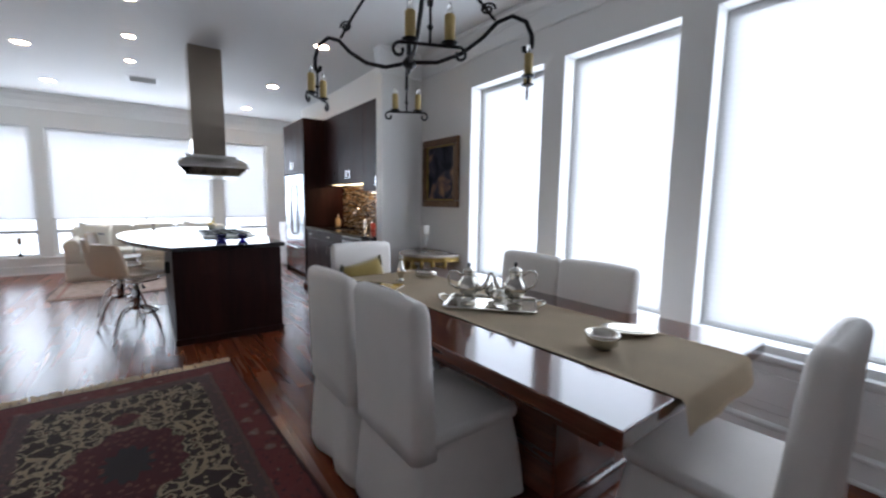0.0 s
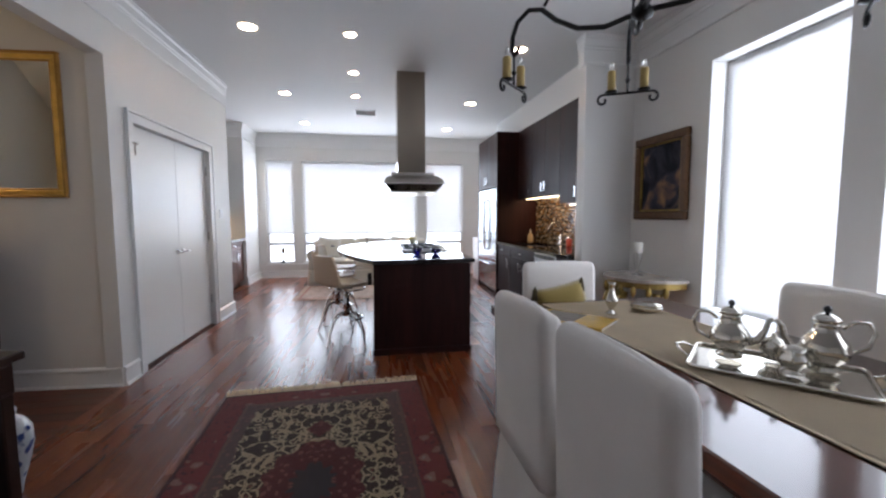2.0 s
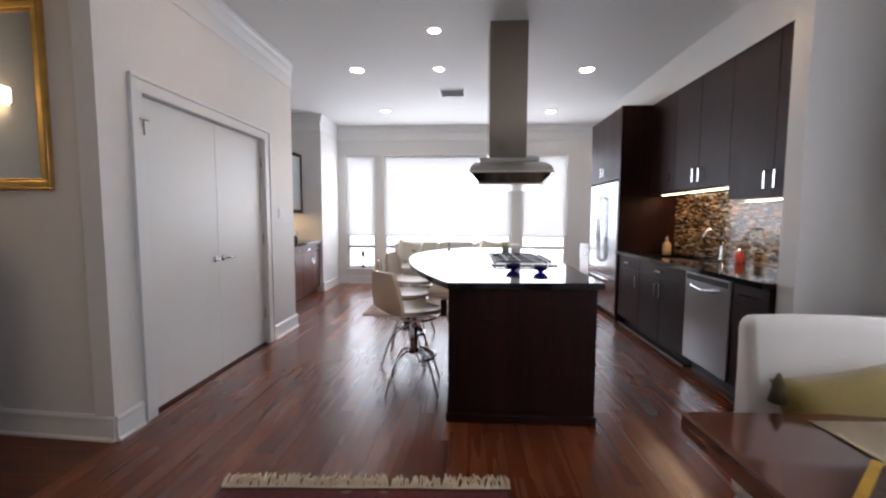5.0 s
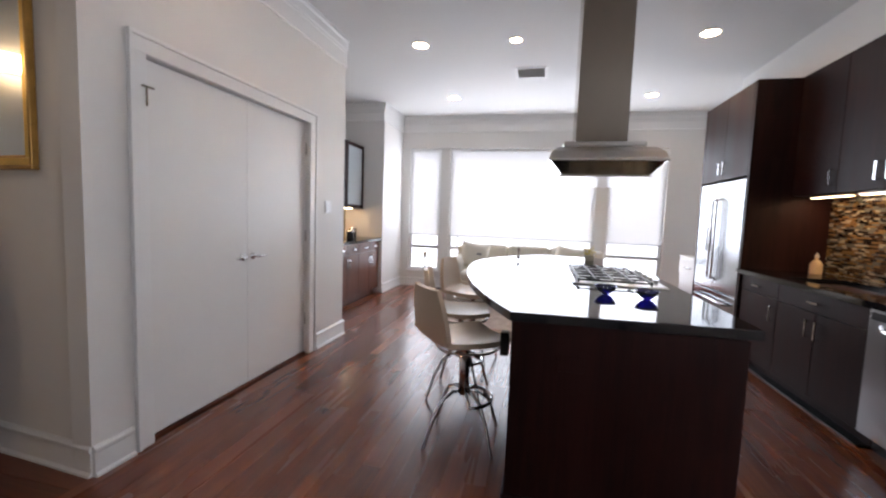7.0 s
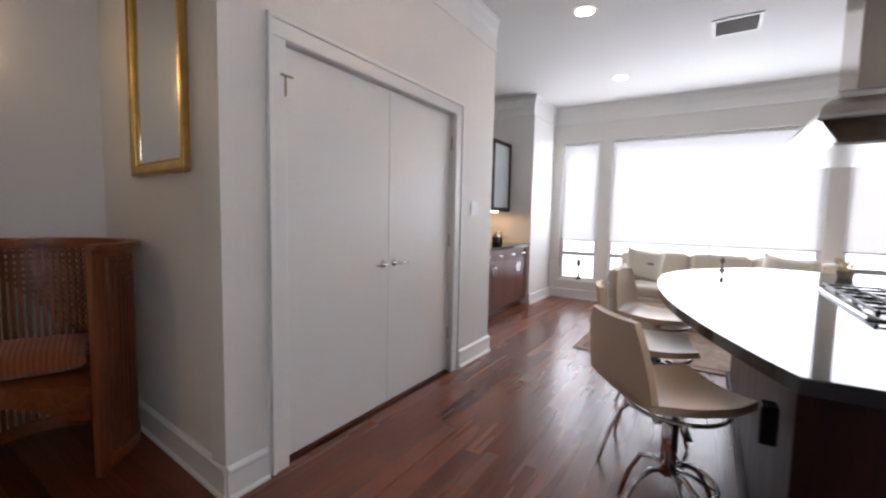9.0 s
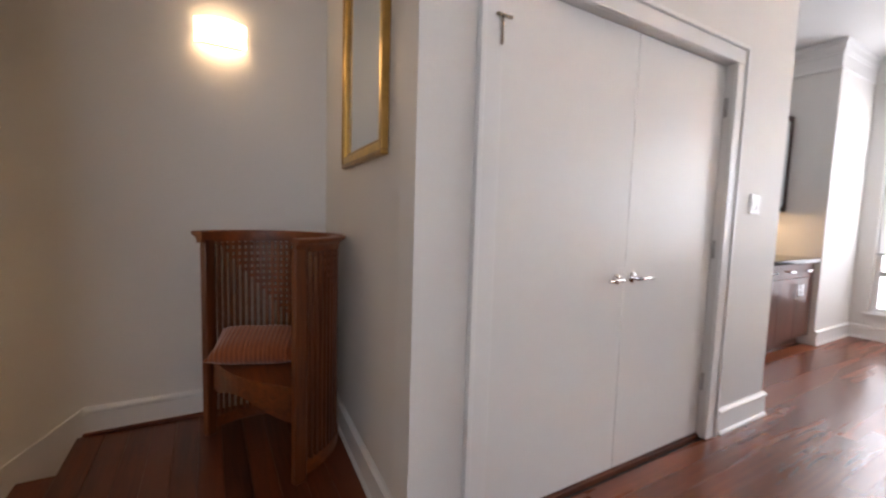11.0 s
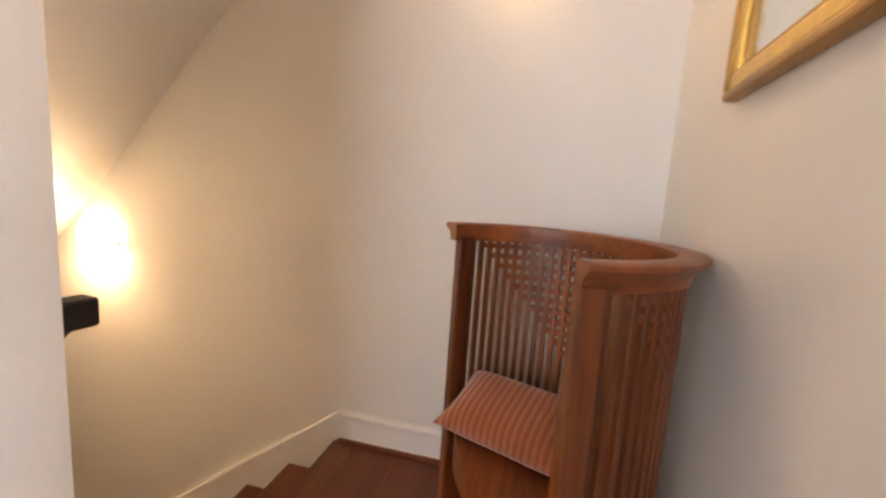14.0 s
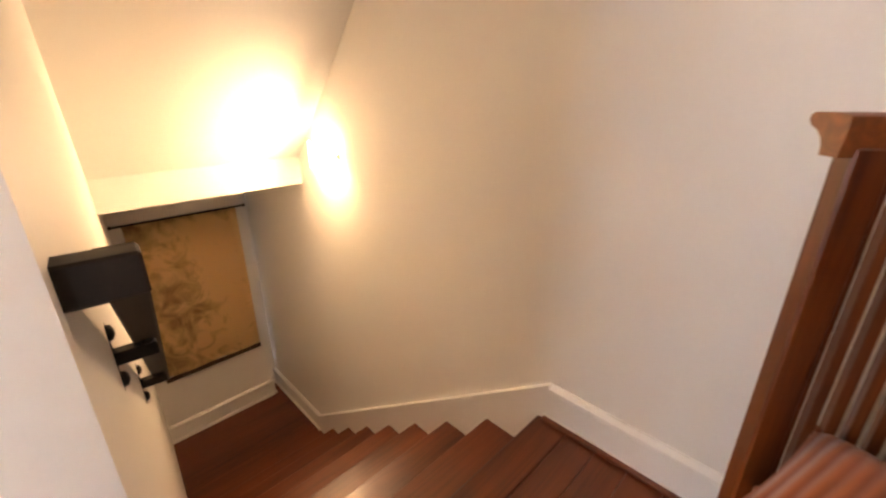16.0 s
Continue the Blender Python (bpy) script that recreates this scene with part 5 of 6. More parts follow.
e[0].position, e[0].color, e[1].position, e[1].color = 0.40, (0.010, 0.012, 0.020, 1), 0.68, (0.34, 0.19, 0.10, 1)
mid = e.new(0.53)
mid.color = (0.050, 0.048, 0.070, 1)
l.new(rp.outputs[0], b.inputs["Base Color"])
b.inputs["Roughness"].default_value, b.inputs["Specular IOR Level"].default_value = 0.6, 0.15
part("canvas", B(-0.012, -0.004, -PW + 0.06, PW - 0.06, -PH + 0.06, PH - 0.06), m, pc, "dark painted canvas")
rk = random.Random(8)
for k in range(26):
    u = k / 26 * 4
    s3, f3 = int(u), u - int(u)
    y = [-PW + 2 * PW * f3, PW, PW - 2 * PW * f3, -PW][s3]
    z = [-PH, -PH + 2 * PH * f3, PH, PH - 2 * PH * f3][s3]
    bm = lathe(bmesh.new(), [(0.002, -0.012), (0.018, -0.004), (0.015, 0.006), (0.003, 0.012)], 8)
    part("carving", turned(bm, pose(-0.032, y * 0.95, z * 0.955, 0, 90, 0)), FRAMEB, pc)


# ---- bar stools ----
CREAMV = paint("cream_vinyl", (0.66, 0.50, 0.345), 0.42, vary=0.06, scale=5, grain=90, bump=0.08)


def bar_stool(x, y, rz, swivel=0):
    """A swivel stool with a moulded shell on a chrome swept base; it faces its own +y."""
    s3 = thing("bar_stool", "cream vinyl swivel bar stool on chrome swept legs", "bar stool", (x, y, 0), rz, group="bar stools at the island")
    bm = bmesh.new()
    nu, nv = 14, 22
    grid = []
    for j in range(nv + 1):
        t = j / nv
        if t < 0.5:
            u = t / 0.5
            cy, cz, half_w = 0.20 - 0.38 * u, 0.605 - 0.012 * math.sin(math.pi * u), 0.205 + 0.012 * math.sin(math.pi * u) - 0.07 * max(0, 0.25 - u) ** 0.9
        else:
            u = (t - 0.5) / 0.5
            a = min(u / 0.28, 1) * math.radians(80)
            cy = -0.18 - 0.075 * math.sin(a) - 0.05 * max(0, u - 0.28)
            cz = 0.605 + 0.075 * (1 - math.cos(a)) + max(0, u - 0.28) * 0.36
            half_w = 0.205 - 0.055 * u ** 2 + 0.02 * math.sin(math.pi * u)
        row = []
        for i in range(nu + 1):
            v = 2 * i / nu - 1
            side = 0.022 * v * v
            row.append(bm.verts.new((half_w * v, cy + (side if t > 0.6 else 0), cz + (side if t <= 0.6 else 0))))
        grid.append(row)
    for j in range(nv):
        for i in range(nu):
            f = bm.faces.new((grid[j][i], grid[j][i + 1], grid[j + 1][i + 1], grid[j + 1][i]))
            f.smooth = True
    bmesh.ops.recalc_face_normals(bm, faces=bm.faces)
    bmesh.ops.solidify(bm, geom=bm.faces[:], thickness=0.028)
    turned(bm, pose(0, 0, 0, 0, 0, swivel))
    smooth_by(part("seat_shell", bm, CREAMV, s3, "moulded cream seat and back"), 50)
    ring = [(0.19 * math.cos(k * math.pi / 12), 0.01 + 0.18 * math.sin(k * math.pi / 12), 0.574) for k in range(24)]
    part("seat_ring", tube(bmesh.new(), ring, 0.008, 6, closed=True), CHROME, s3)
    part("column", lathe(bmesh.new(), [(0.03, 0.28), (0.03, 0.50), (0.022, 0.505), (0.022, 0.565), (0.07, 0.572), (0.07, 0.579)], 18), CHROME, s3, "chrome gas column")
    part("lever", tube(bmesh.new(), [(0.02, 0.02, 0.555), (0.13, 0.05, 0.54), (0.17, 0.06, 0.515)], [0.005, 0.005, 0.012], 8), DARKMETAL, s3)
    for k in range(4):
        a = radians(45 + 90 * k)
        d = Vector((math.cos(a), math.sin(a), 0))
        pts = [d * 0.02 + Vector((0, 0, 0.30)), d * 0.08 + Vector((0, 0, 0.305)), d * 0.15 + Vector((0, 0, 0.27)), d * 0.21 + Vector((0, 0, 0.17)), d * 0.265 + Vector((0, 0, 0.02)), d * 0.27 + Vector((0, 0, 0.006))]
        part("leg", tube(bmesh.new(), pts, 0.010, 8), CHROME, s3, "swept chrome leg")
    fr_ = [(0.165 * math.cos(a), 0.165 * math.sin(a), 0.265) for a in [radians(20 + 13.5 * k) for k in range(11)]]
    part("footrest", tube(bmesh.new(), fr_, 0.010, 8), CHROME, s3, "curved chrome footrest")
    for q in (fr_[0], fr_[5], fr_[-1]):
        part("stay", tube(bmesh.new(), [(0, 0, 0.31), (q[0] * 0.5, q[1] * 0.5, 0.30), q], 0.007, 6), CHROME, s3)
    return s3


bar_stool(-0.105, 4.655, -88, 37)
bar_stool(-0.25, 5.28, -92, 12)
bar_stool(-0.28, 6.02, -100)

# ---- mosaic splashback: small tiles in three runs of colour ----
GROUT = paint("tan_grout", (0.22, 0.16, 0.10), 0.8)
splash = setting("splashback", B(2.892, 2.8995, 4.285, 6.878, 0.912, 1.61), GROUT, "mosaic splashback of brown amber and grey tiles", "splashback")
TILES = [paint("tile_" + nm, c, r, vary=0.25, scale=9, grain=50, bump=0.05, spec=0.6) for nm, c, r in (("brown", (0.075, 0.036, 0.018), 0.15), ("amber", (0.27, 0.15, 0.055), 0.12), ("grey", (0.17, 0.15, 0.12), 0.25), ("cream", (0.38, 0.29, 0.18), 0.3), ("dark", (0.02, 0.014, 0.012), 0.1))]
rt = random.Random(11)
near_tiles = 0
tile_mesh = {}
joined = [bmesh.new() for _ in TILES]
TH = 0.0158
for row in range(43):
    z0 = 0.916 + TH * row
    y = 4.29 - rt.random() * 0.05
    while y < 6.87:
        w = rt.choice((0.03, 0.045, 0.06, 0.075))
        k = rt.choices(range(5), (5, 4, 4, 3, 4))[0]
        y0, y1 = max(y, 4.287), min(y + w, 6.876)
        if y1 - y0 > 0.008:
            if 5.05 < y0 and y1 < 5.32 and y1 - y0 > w - 1e-6 and near_tiles < 250:
                if (w, k) not in tile_mesh:
                    tile_mesh[w, k] = mesh_of("tile", B(-0.005, 0, 0.0008, w - 0.0008, 0.0008, TH - 0.0008), TILES[k])
                o = new("tile", tile_mesh[w, k])
                o.location, o.parent = (2.892, y0, z0), splash
                near_tiles += 1
            else:
                box(joined[k], 2.887 - rt.random() * 0.001, 2.892, y0 + 0.0008, y1 - 0.0008, z0 + 0.0008, z0 + TH - 0.0008)
        y += w
for k, bm in enumerate(joined):
    tagged(part("tiles", bm, TILES[k], splash), kind="stuff")

# ---- bar corner ----
BARW = wood("bar_cabinet_wood", (0.055, 0.018, 0.011), (0.15, 0.052, 0.032), 0.3, "Z", 1.0, coat=0.1)
for i, (y0, y1) in enumerate(((6.36, 7.12), (7.12, 7.88), (7.88, 8.63))):
    u = thing("bar_cabinet", "reddish brown wood bar cabinet with chrome pulls", "cabinet", (-2.28, y0, 0), group="bar cabinets")
    w = y1 - y0
    part("body", B(-0.61, -0.02, 0.001, w - 0.001, 0.10, 0.87), BARW, u)
    part("toe_kick", B(-0.10, -0.08, 0.001, w - 0.001, 0, 0.10), BARW, u)
    for k in range(2):
        a, b5 = w * k / 2 + 0.002, w * (k + 1) / 2 - 0.002
        dr = part("drawer", B(-0.02, 0, a, b5, 0.72, 0.866, bevel=0.002), BARW, u)
        bar_pull(dr, (0, (a + b5) / 2, 0.79), "Y", 0.10, (1, 0, 0))
        dr = part("door", B(-0.02, 0, a, b5, 0.105, 0.715, bevel=0.002), BARW, u)
        bar_pull(dr, (0, b5 - 0.04 if k == 0 else a + 0.04, 0.60), "Z", 0.12, (1, 0, 0))
bt2 = thing("bar_countertop", "black granite bar worktop", "countertop", (0, 0, 0.87))
part("slab", B(-2.898, -2.235, 6.345, 8.638, 0, 0.04, bevel=0.003), GRANITE, bt2)
AMBW = paint("amber_bar_splash", (0.42, 0.27, 0.10), 0.3, vary=0.35, scale=14, grain=40)
setting("splashback_bar", B(-2.899, -2.892, 6.345, 8.638, 0.912, 1.38), AMBW, "amber mosaic splashback behind the bar", "splashback")
FROST = paint("frosted_cabinet_glass", (0.42, 0.46, 0.48), 0.25, vary=0.05)
for y0 in (7.42, 8.03):
    u = thing("glass_cabinet", "dark framed wall cabinet with frosted glass doors", "cabinet", (-2.57, y0, 1.38), group="bar wall cabinets")
    part("body", B(-0.325, -0.02, 0.001, 0.599, 0, 1.0), BARW, u)
    dr = part("door", B(-0.02, -0.006, 0.05, 0.55, 0.05, 0.95), FROST, u, "frosted glass door")
    for a in ((0.003, 0.597, 0.0, 0.055), (0.003, 0.597, 0.945, 1.0), (0.003, 0.058, 0.055, 0.945), (0.542, 0.597, 0.055, 0.945)):
        part("frame_rail", B(-0.02, 0, a[0], a[1], a[2], a[3], bevel=0.002), ESPRESSO, dr)
ul = thing("under_cabinet_light", "slim warm light strip under the bar cabinets", "light", (-2.72, 8.0, 1.38), group="under cabinet lights")
part("diffuser", B(-0.02, 0.02, -0.5, 0.5, -0.014, 0), STRIP, ul, "glowing warm diffuser")
area_lamp("bar_strip_lamp", pose(-2.72, 8.0, 1.36), 0.04, 1.0, 3.0, WARM)
for x, y, r, h, c in ((-2.62, 8.32, 0.045, 0.15, STEEL), (-2.66, 8.47, 0.05, 0.17, STEEL), (-2.55, 8.14, 0.055, 0.12, DARKMETAL), (-2.70, 7.95, 0.035, 0.26, TILES[1]), (-2.60, 7.80, 0.035, 0.24, paint("green_bottle", (0.03, 0.09, 0.03), 0.12))):
    cn = thing("canister" if h < 0.2 else "bottle", "metal canister on the bar top" if h < 0.2 else "liquor bottle on the bar top", "canister" if h < 0.2 else "bottle", (x, y, 0.91))
    if h < 0.2:
        part("body", lathe(bmesh.new(), [(r, 0), (r, h * 0.85), (r * 0.96, h * 0.88)], 18), c, cn)
        part("lid", lathe(bmesh.new(), [(r * 1.02, h * 0.88), (r, h * 0.97), (r * 0.3, h)], 18), CHROME, cn)
    else:
        part("body", lathe(bmesh.new(), [(r, 0), (r, h * 0.55), (r * 0.4, h * 0.72), (r * 0.36, h * 0.95)], 16), c, cn)
        part("cap", lathe(bmesh.new(), [(r * 0.42, h * 0.95), (r * 0.42, h)], 12), DARKMETAL, cn)

# ---- sofa by the window ----
SOFAC = paint("ivory_sofa_fabric", (0.70, 0.655, 0.57), 0.9, vary=0.05, scale=5, grain=240, bump=0.3, sheen=0.2)
so = thing("sofa", "ivory skirted three seat sofa below the windows", "sofa", (0.12, 8.78, 0))
L2, DP = 1.17, 0.47
rings = []
for z, gr, wv2 in ((0.01, 0.03, 0.008), (0.12, 0.02, 0.005), (0.26, 0.006, 0.001), (0.30, 0, 0)):
    rings.append([(x + wv2 * math.sin(y * 22), y + wv2 * math.sin(x * 22), z) for x, y in dense(rrect(2 * L2 + 2 * gr, 2 * DP + 2 * gr, 0.05), 10)])
part("skirt", loft(bmesh.new(), rings), SOFAC, so)
part("base", B(-L2, L2, -DP, DP, 0.28, 0.36, bevel=0.03, seg=3), SOFAC, so)
for k in range(3):
    w = (2 * L2 - 0.40) / 3
    x0 = -L2 + 0.20 + w * k
    smooth_by(part("seat_cushion", B(x0 + 0.004, x0 + w - 0.004, -DP - 0.01, 0.22, 0.35, 0.49, bevel=0.045, seg=4), SOFAC, so))
    bm = B(x0 + 0.004, x0 + w - 0.004, -0.09, 0.09, 0, 0.42, bevel=0.07, seg=4)
    smooth_by(part("back_cushion", turned(bm, pose(0, 0.26, 0.46, -10)), SOFAC, so))
smooth_by(part("back_frame", B(-L2, L2, 0.30, DP, 0.28, 0.84, bevel=0.07, seg=4), SOFAC, so))
for sx in (-1, 1):
    smooth_by(part("arm", B(*sorted((sx * (L2 - 0.20), sx * L2)), -DP, DP - 0.02, 0.28, 0.58, bevel=0.03, seg=3), SOFAC, so))
    bm = lathe(bmesh.new(), [(0.09, -DP - 0.01), (0.115, -DP + 0.02), (0.115, DP - 0.08), (0.09, DP - 0.05)], 18)
    part("arm_roll", turned(bm, Matrix.Translation((sx * (L2 - 0.09), 0, 0.57)) @ pose(0, 0, 0, -90)), SOFAC, so)
for x, y, rz, lab in ((-0.70, 8.78, 16, "ivory cushion with a small motif on the sofa"), (0.72, 8.84, -18, "ivory cushion leaning on the sofa back")):
    pw = thing("sofa_pillow", lab, "pillow", (x, y, 0.49), rz)
    part("cushion", turned(pillow_mesh(0.46, 0.42, 0.15), pose(0, 0, 0.215, -18, 8, 0)), SOFAC, pw)
    if x < 0:
        part("motif", turned(B(-0.05, 0.03, -0.078, -0.0765, 0.0, 0.03), pose(0.06, 0.0, 0.20, -18, 8, 0)), paint("grey_thread", (0.2, 0.2, 0.22), 0.8), pw, "grey embroidered motif")
AREA = paint("pale_patterned_rug", (0.36, 0.27, 0.22), 0.95, vary=0.45, scale=9, grain=30, bump=0.3)
ar = thing("area_rug", "pale rose patterned rug before the sofa", "rug", (0.10, 7.72, 0))
part("woven_field", B(-1.2, 1.2, -0.78, 0.78, 0.0, 0.012, bevel=0.003), AREA, ar)
bm = bmesh.new()
for a in ((-1.12, 1.12, -0.70, -0.66), (-1.12, 1.12, 0.66, 0.70), (-1.12, -1.08, -0.66, 0.66), (1.08, 1.12, -0.66, 0.66)):
    box(bm, *a, 0.012, 0.0145)
part("border", bm, paint("rose_border", (0.30, 0.15, 0.12), 0.95), ar, "rose border stripe")
# small candle stand on the window sill
cst = thing("candle_stand", "small dark metal candle holder on the window sill", "candle holder", (-1.77, 9.645, 0.312))
part("base", lathe(bmesh.new(), [(0.045, 0), (0.04, 0.015), (0.012, 0.07), (0.010, 0.20), (0.03, 0.225)], 16), DARKMETAL, cst)
part("cup", lathe(bmesh.new(), [(0.03, 0.225), (0.034, 0.24), (0.034, 0.32), (0.03, 0.33)], 16), STEEL, cst)
# flower pot and small figure at the far end of the island
pt = thing("flower_pot", "small pale pot of yellow green flowers on the island", "plant", (0.78, 6.70, 0.915))
part("pot", lathe(bmesh.new(), [(0.04, 0), (0.05, 0.05), (0.054, 0.055), (0.046, 0.055), (0.03, 0.04)], 18), paint("cream_pot", (0.65, 0.62, 0.5), 0.4), pt)
bm = bmesh.new()
rp2 = random.Random(2)
for k in range(70):
    a, r, z = rp2.random() * 6.28, rp2.random() ** 0.5 * 0.06, rp2.uniform(0.05, 0.13)
    v = [bm.verts.new((r * math.cos(a) + rp2.uniform(-0.016, 0.016), r * math.sin(a) + rp2.uniform(-0.016, 0.016), z + rp2.uniform(-0.016, 0.016))) for _ in range(4)]
    bm.faces.new(v[:3]), bm.faces.new(v[1:])
tagged(part("blooms", bm, paint("yellow_bloom", (0.72, 0.58, 0.14), 0.7, vary=0.3, scale=30), pt, "yellow green blooms"), kind="stuff")
fg = thing("figurine", "small bronze ornament at the end of the island", "ornament", (0.08, 6.62, 0.915))
part("body", lathe(bmesh.new(), [(0.022, 0), (0.023, 0.006), (0.006, 0.016), (0.005, 0.05), (0.014, 0.065), (0.016, 0.08), (0.004, 0.10)], 14), paint("dark_bronze", (0.22, 0.16, 0.14), 0.35, 0.5), fg)
# low white cabinet beyond the fridge, and a red stool
wc = thing("white_cabinet", "low white cabinet with a metal pull beyond the fridge", "cabinet", (2.30, 8.12, 0))
part("body", B(0, 0.596, 0, 0.80, 0, 0.84, bevel=0.004), TRIM, wc)
part("top", B(-0.012, 0.596, -0.012, 0.812, 0.84, 0.87, bevel=0.004), TRIM, wc)
part("drawer", B(-0.014, 0, 0.01, 0.79, 0.62, 0.82, bevel=0.003), TRIM, wc)
part("handle", tube(bmesh.new(), [(-0.014, 0.3, 0.72), (-0.045, 0.32, 0.72), (-0.045, 0.48, 0.72), (-0.014, 0.5, 0.72)], 0.008, 8), CHROME, wc)
rs = thing("red_stool", "red upholstered stool near the kitchen", "stool", (1.88, 8.52, 0))
smooth_by(part("seat", B(-0.2, 0.2, -0.2, 0.2, 0.36, 0.50, bevel=0.03, seg=3), REDP, rs))
for sx in (-1, 1):
    for sy in (-1, 1):
        part("leg", B(sx * 0.17 - 0.018, sx * 0.17 + 0.018, sy * 0.17 - 0.018, sy * 0.17 + 0.018, 0, 0.37), REDP, rs)

# ---- stair landing: mirror, sconces, barrel chair, scroll ----
GOLD = paint("antique_gold_leaf", (0.74, 0.50, 0.13), 0.34, 0.8, vary=0.25, scale=12, grain=60, bump=0.15, stretch=(1, 1, 1))
GOLDD = paint("brown_gold_edge", (0.40, 0.22, 0.05), 0.35, 0.5, vary=0.3, scale=12)
m, n, l, b = nodes_of("mirror_glass")
b.inputs["Base Color"].default_value, b.inputs["Metallic"].default_value, b.inputs["Roughness"].default_value = (0.84, 0.87, 0.85, 1), 1.0, 0.02
MIR = m
mr = thing("wall_mirror", "tall wall mirror in an antique gold frame", "mirror", SKEW @ Vector((-2.383, STAIR_Y1, 1.985)), -3.4)
MW, MH = 0.338, 0.525
for name3, w0, w1, d0, mt in (("outer_edge", 0.0, 0.020, 0.034, GOLDD), ("frame_face", 0.020, 0.056, 0.028, GOLD), ("inner_slip", 0.056, 0.070, 0.020, GOLDD)):
    for a in ((-MW + w0, MW - w0, -MH + w0, -MH + w1), (-MW + w0, MW - w0, MH - w1, MH - w0), (-MW + w0, -MW + w1, -MH + w1, MH - w1), (MW - w1, MW - w0, -MH + w1, MH - w1)):
        part(name3, B(a[0], a[1], -d0, 0, a[2], a[3], bevel=0.006, seg=2), mt, mr)
part("glass", B(-MW + 0.07, MW - 0.07, -0.010, -0.002, -MH + 0.07, MH - 0.07), MIR, mr, "silvered mirror glass")
bm = bmesh.new()
for a in ((-MW + 0.07, MW - 0.07, -MH + 0.07, -MH + 0.09), (-MW + 0.07, MW - 0.07, MH - 0.09, MH - 0.07), (-MW + 0.07, -MW + 0.09, -MH + 0.09, MH - 0.09), (MW - 0.09, MW - 0.07, -MH + 0.09, MH - 0.09)):
    box(bm, a[0], a[1], -0.0112, -0.0102, a[2], a[3])
part("bevel_strip", bm, MIR, mr, "bevelled glass edge")

SCON = glowing("lit_frosted_glass", (1.0, 0.80, 0.52), 4.5)


def sconce(y, z, up, down, glow):
    s4 = thing("wall_sconce", "curved frosted glass wall sconce, switched on", "wall lamp", (BACK_X, y, z), group="stair sconces")
    part("back_plate", B(0, 0.012, -0.115, 0.115, -0.055, 0.055, bevel=0.003), STEEL_H, s4)
    bm = bmesh.new()
    rows3 = [[bm.verts.new((0.035 + 0.060 * (1 - (v * v)), 0.13 * v, zz)) for v in [k / 8 - 1 for k in range(17)]] for zz in (-0.066, 0.066)]
    for k in range(16):
        f = bm.faces.new((rows3[0][k], rows3[0][k + 1], rows3[1][k + 1], rows3[1][k]))
        f.smooth = True
    bmesh.ops.solidify(bm, geom=bm.faces[:], thickness=0.004)
    part("shade", bm, SCON, s4, "curved glowing glass shade")
    for sy in (-1, 1):
        part("clip", B(0.012, 0.036, sy * 0.128 - 0.002, sy * 0.128 + 0.002, -0.012, 0.012), STEEL_H, s4)
    for rx_, dz, power in ((180, 0.03, up), (0, -0.03, down)):
        area_lamp("sconce_lamp", pose(BACK_X + 0.062, y, z + dz, rx_), 0.05, 0.2, power, (1.0, 0.70, 0.37))
    area_lamp("sconce_glow", look((BACK_X + 0.104, y, z), (0, y, z)), 0.2, 0.11, glow, (1.0, 0.72, 0.40))


sconce(3.30, 2.215, 0.20, 0.34, 1.0)
sconce(1.20, 0.83, 0.20, 1.8, 3.6)

CHERRY = wood("cherry_wood", (0.048, 0.009, 0.0025), (0.23, 0.058, 0.010), 0.38, "Z", 1.0, coat=0.05)
CHERRYF = wood("cherry_wood_flat", (0.058, 0.012, 0.0035), (0.26, 0.066, 0.012), 0.38, "X", 1.0, coat=0.05)
bc = thing("barrel_chair", "round cherry wood barrel chair with lattice back", "chair", (-2.747, 3.44, 0))
A0, A1, R = 20, 218, 0.365
TOPH = 1.115


def arc_pts(r, z, n3=40, a0=A0, a1=A1):
    return [(r * math.cos(radians(a0 + (a1 - a0) * k / n3)), r * math.sin(radians(a0 + (a1 - a0) * k / n3)), z) for k in range(n3 + 1)]


def arc_band(profile, a0=A0, a1=A1, n3=40):
    """A bent rail: a closed (radius, height) profile swept round the chair's centre."""
    bm = bmesh.new()
    rows4 = [[bm.verts.new((r * math.cos(a), r * math.sin(a), z)) for r, z in profile] for a in [radians(a0 + (a1 - a0) * k / n3) for k in range(n3 + 1)]]
    k2 = len(profile)
    for p, q in zip(rows4, rows4[1:]):
        for k in range(k2):
            bm.faces.new((p[k], p[(k + 1) % k2], q[(k + 1) % k2], q[k]))
    bm.faces.new(rows4[0][::-1]), bm.faces.new(rows4[-1])
    return bm


smooth_by(part("top_rail", arc_band([(R - 0.016, TOPH - 0.06), (R + 0.014, TOPH - 0.06), (R + 0.016, TOPH - 0.045), (R + 0.021, TOPH - 0.034), (R + 0.030, TOPH - 0.025), (R + 0.042, TOPH - 0.019), (R + 0.047, TOPH - 0.012), (R + 0.046, TOPH - 0.004), (R + 0.040, TOPH), (R - 0.012, TOPH), (R - 0.018, TOPH - 0.004), (R - 0.019, TOPH - 0.02)], A0 - 4, A1 + 8), CHERRYF, bc, "broad flared top rail"), 40)
smooth_by(part("bottom_rail", arc_band([(R - 0.016, 0.03), (R + 0.016, 0.03), (R + 0.016, 0.09), (R - 0.016, 0.09)]), CHERRYF, bc), 40)
NS = 40
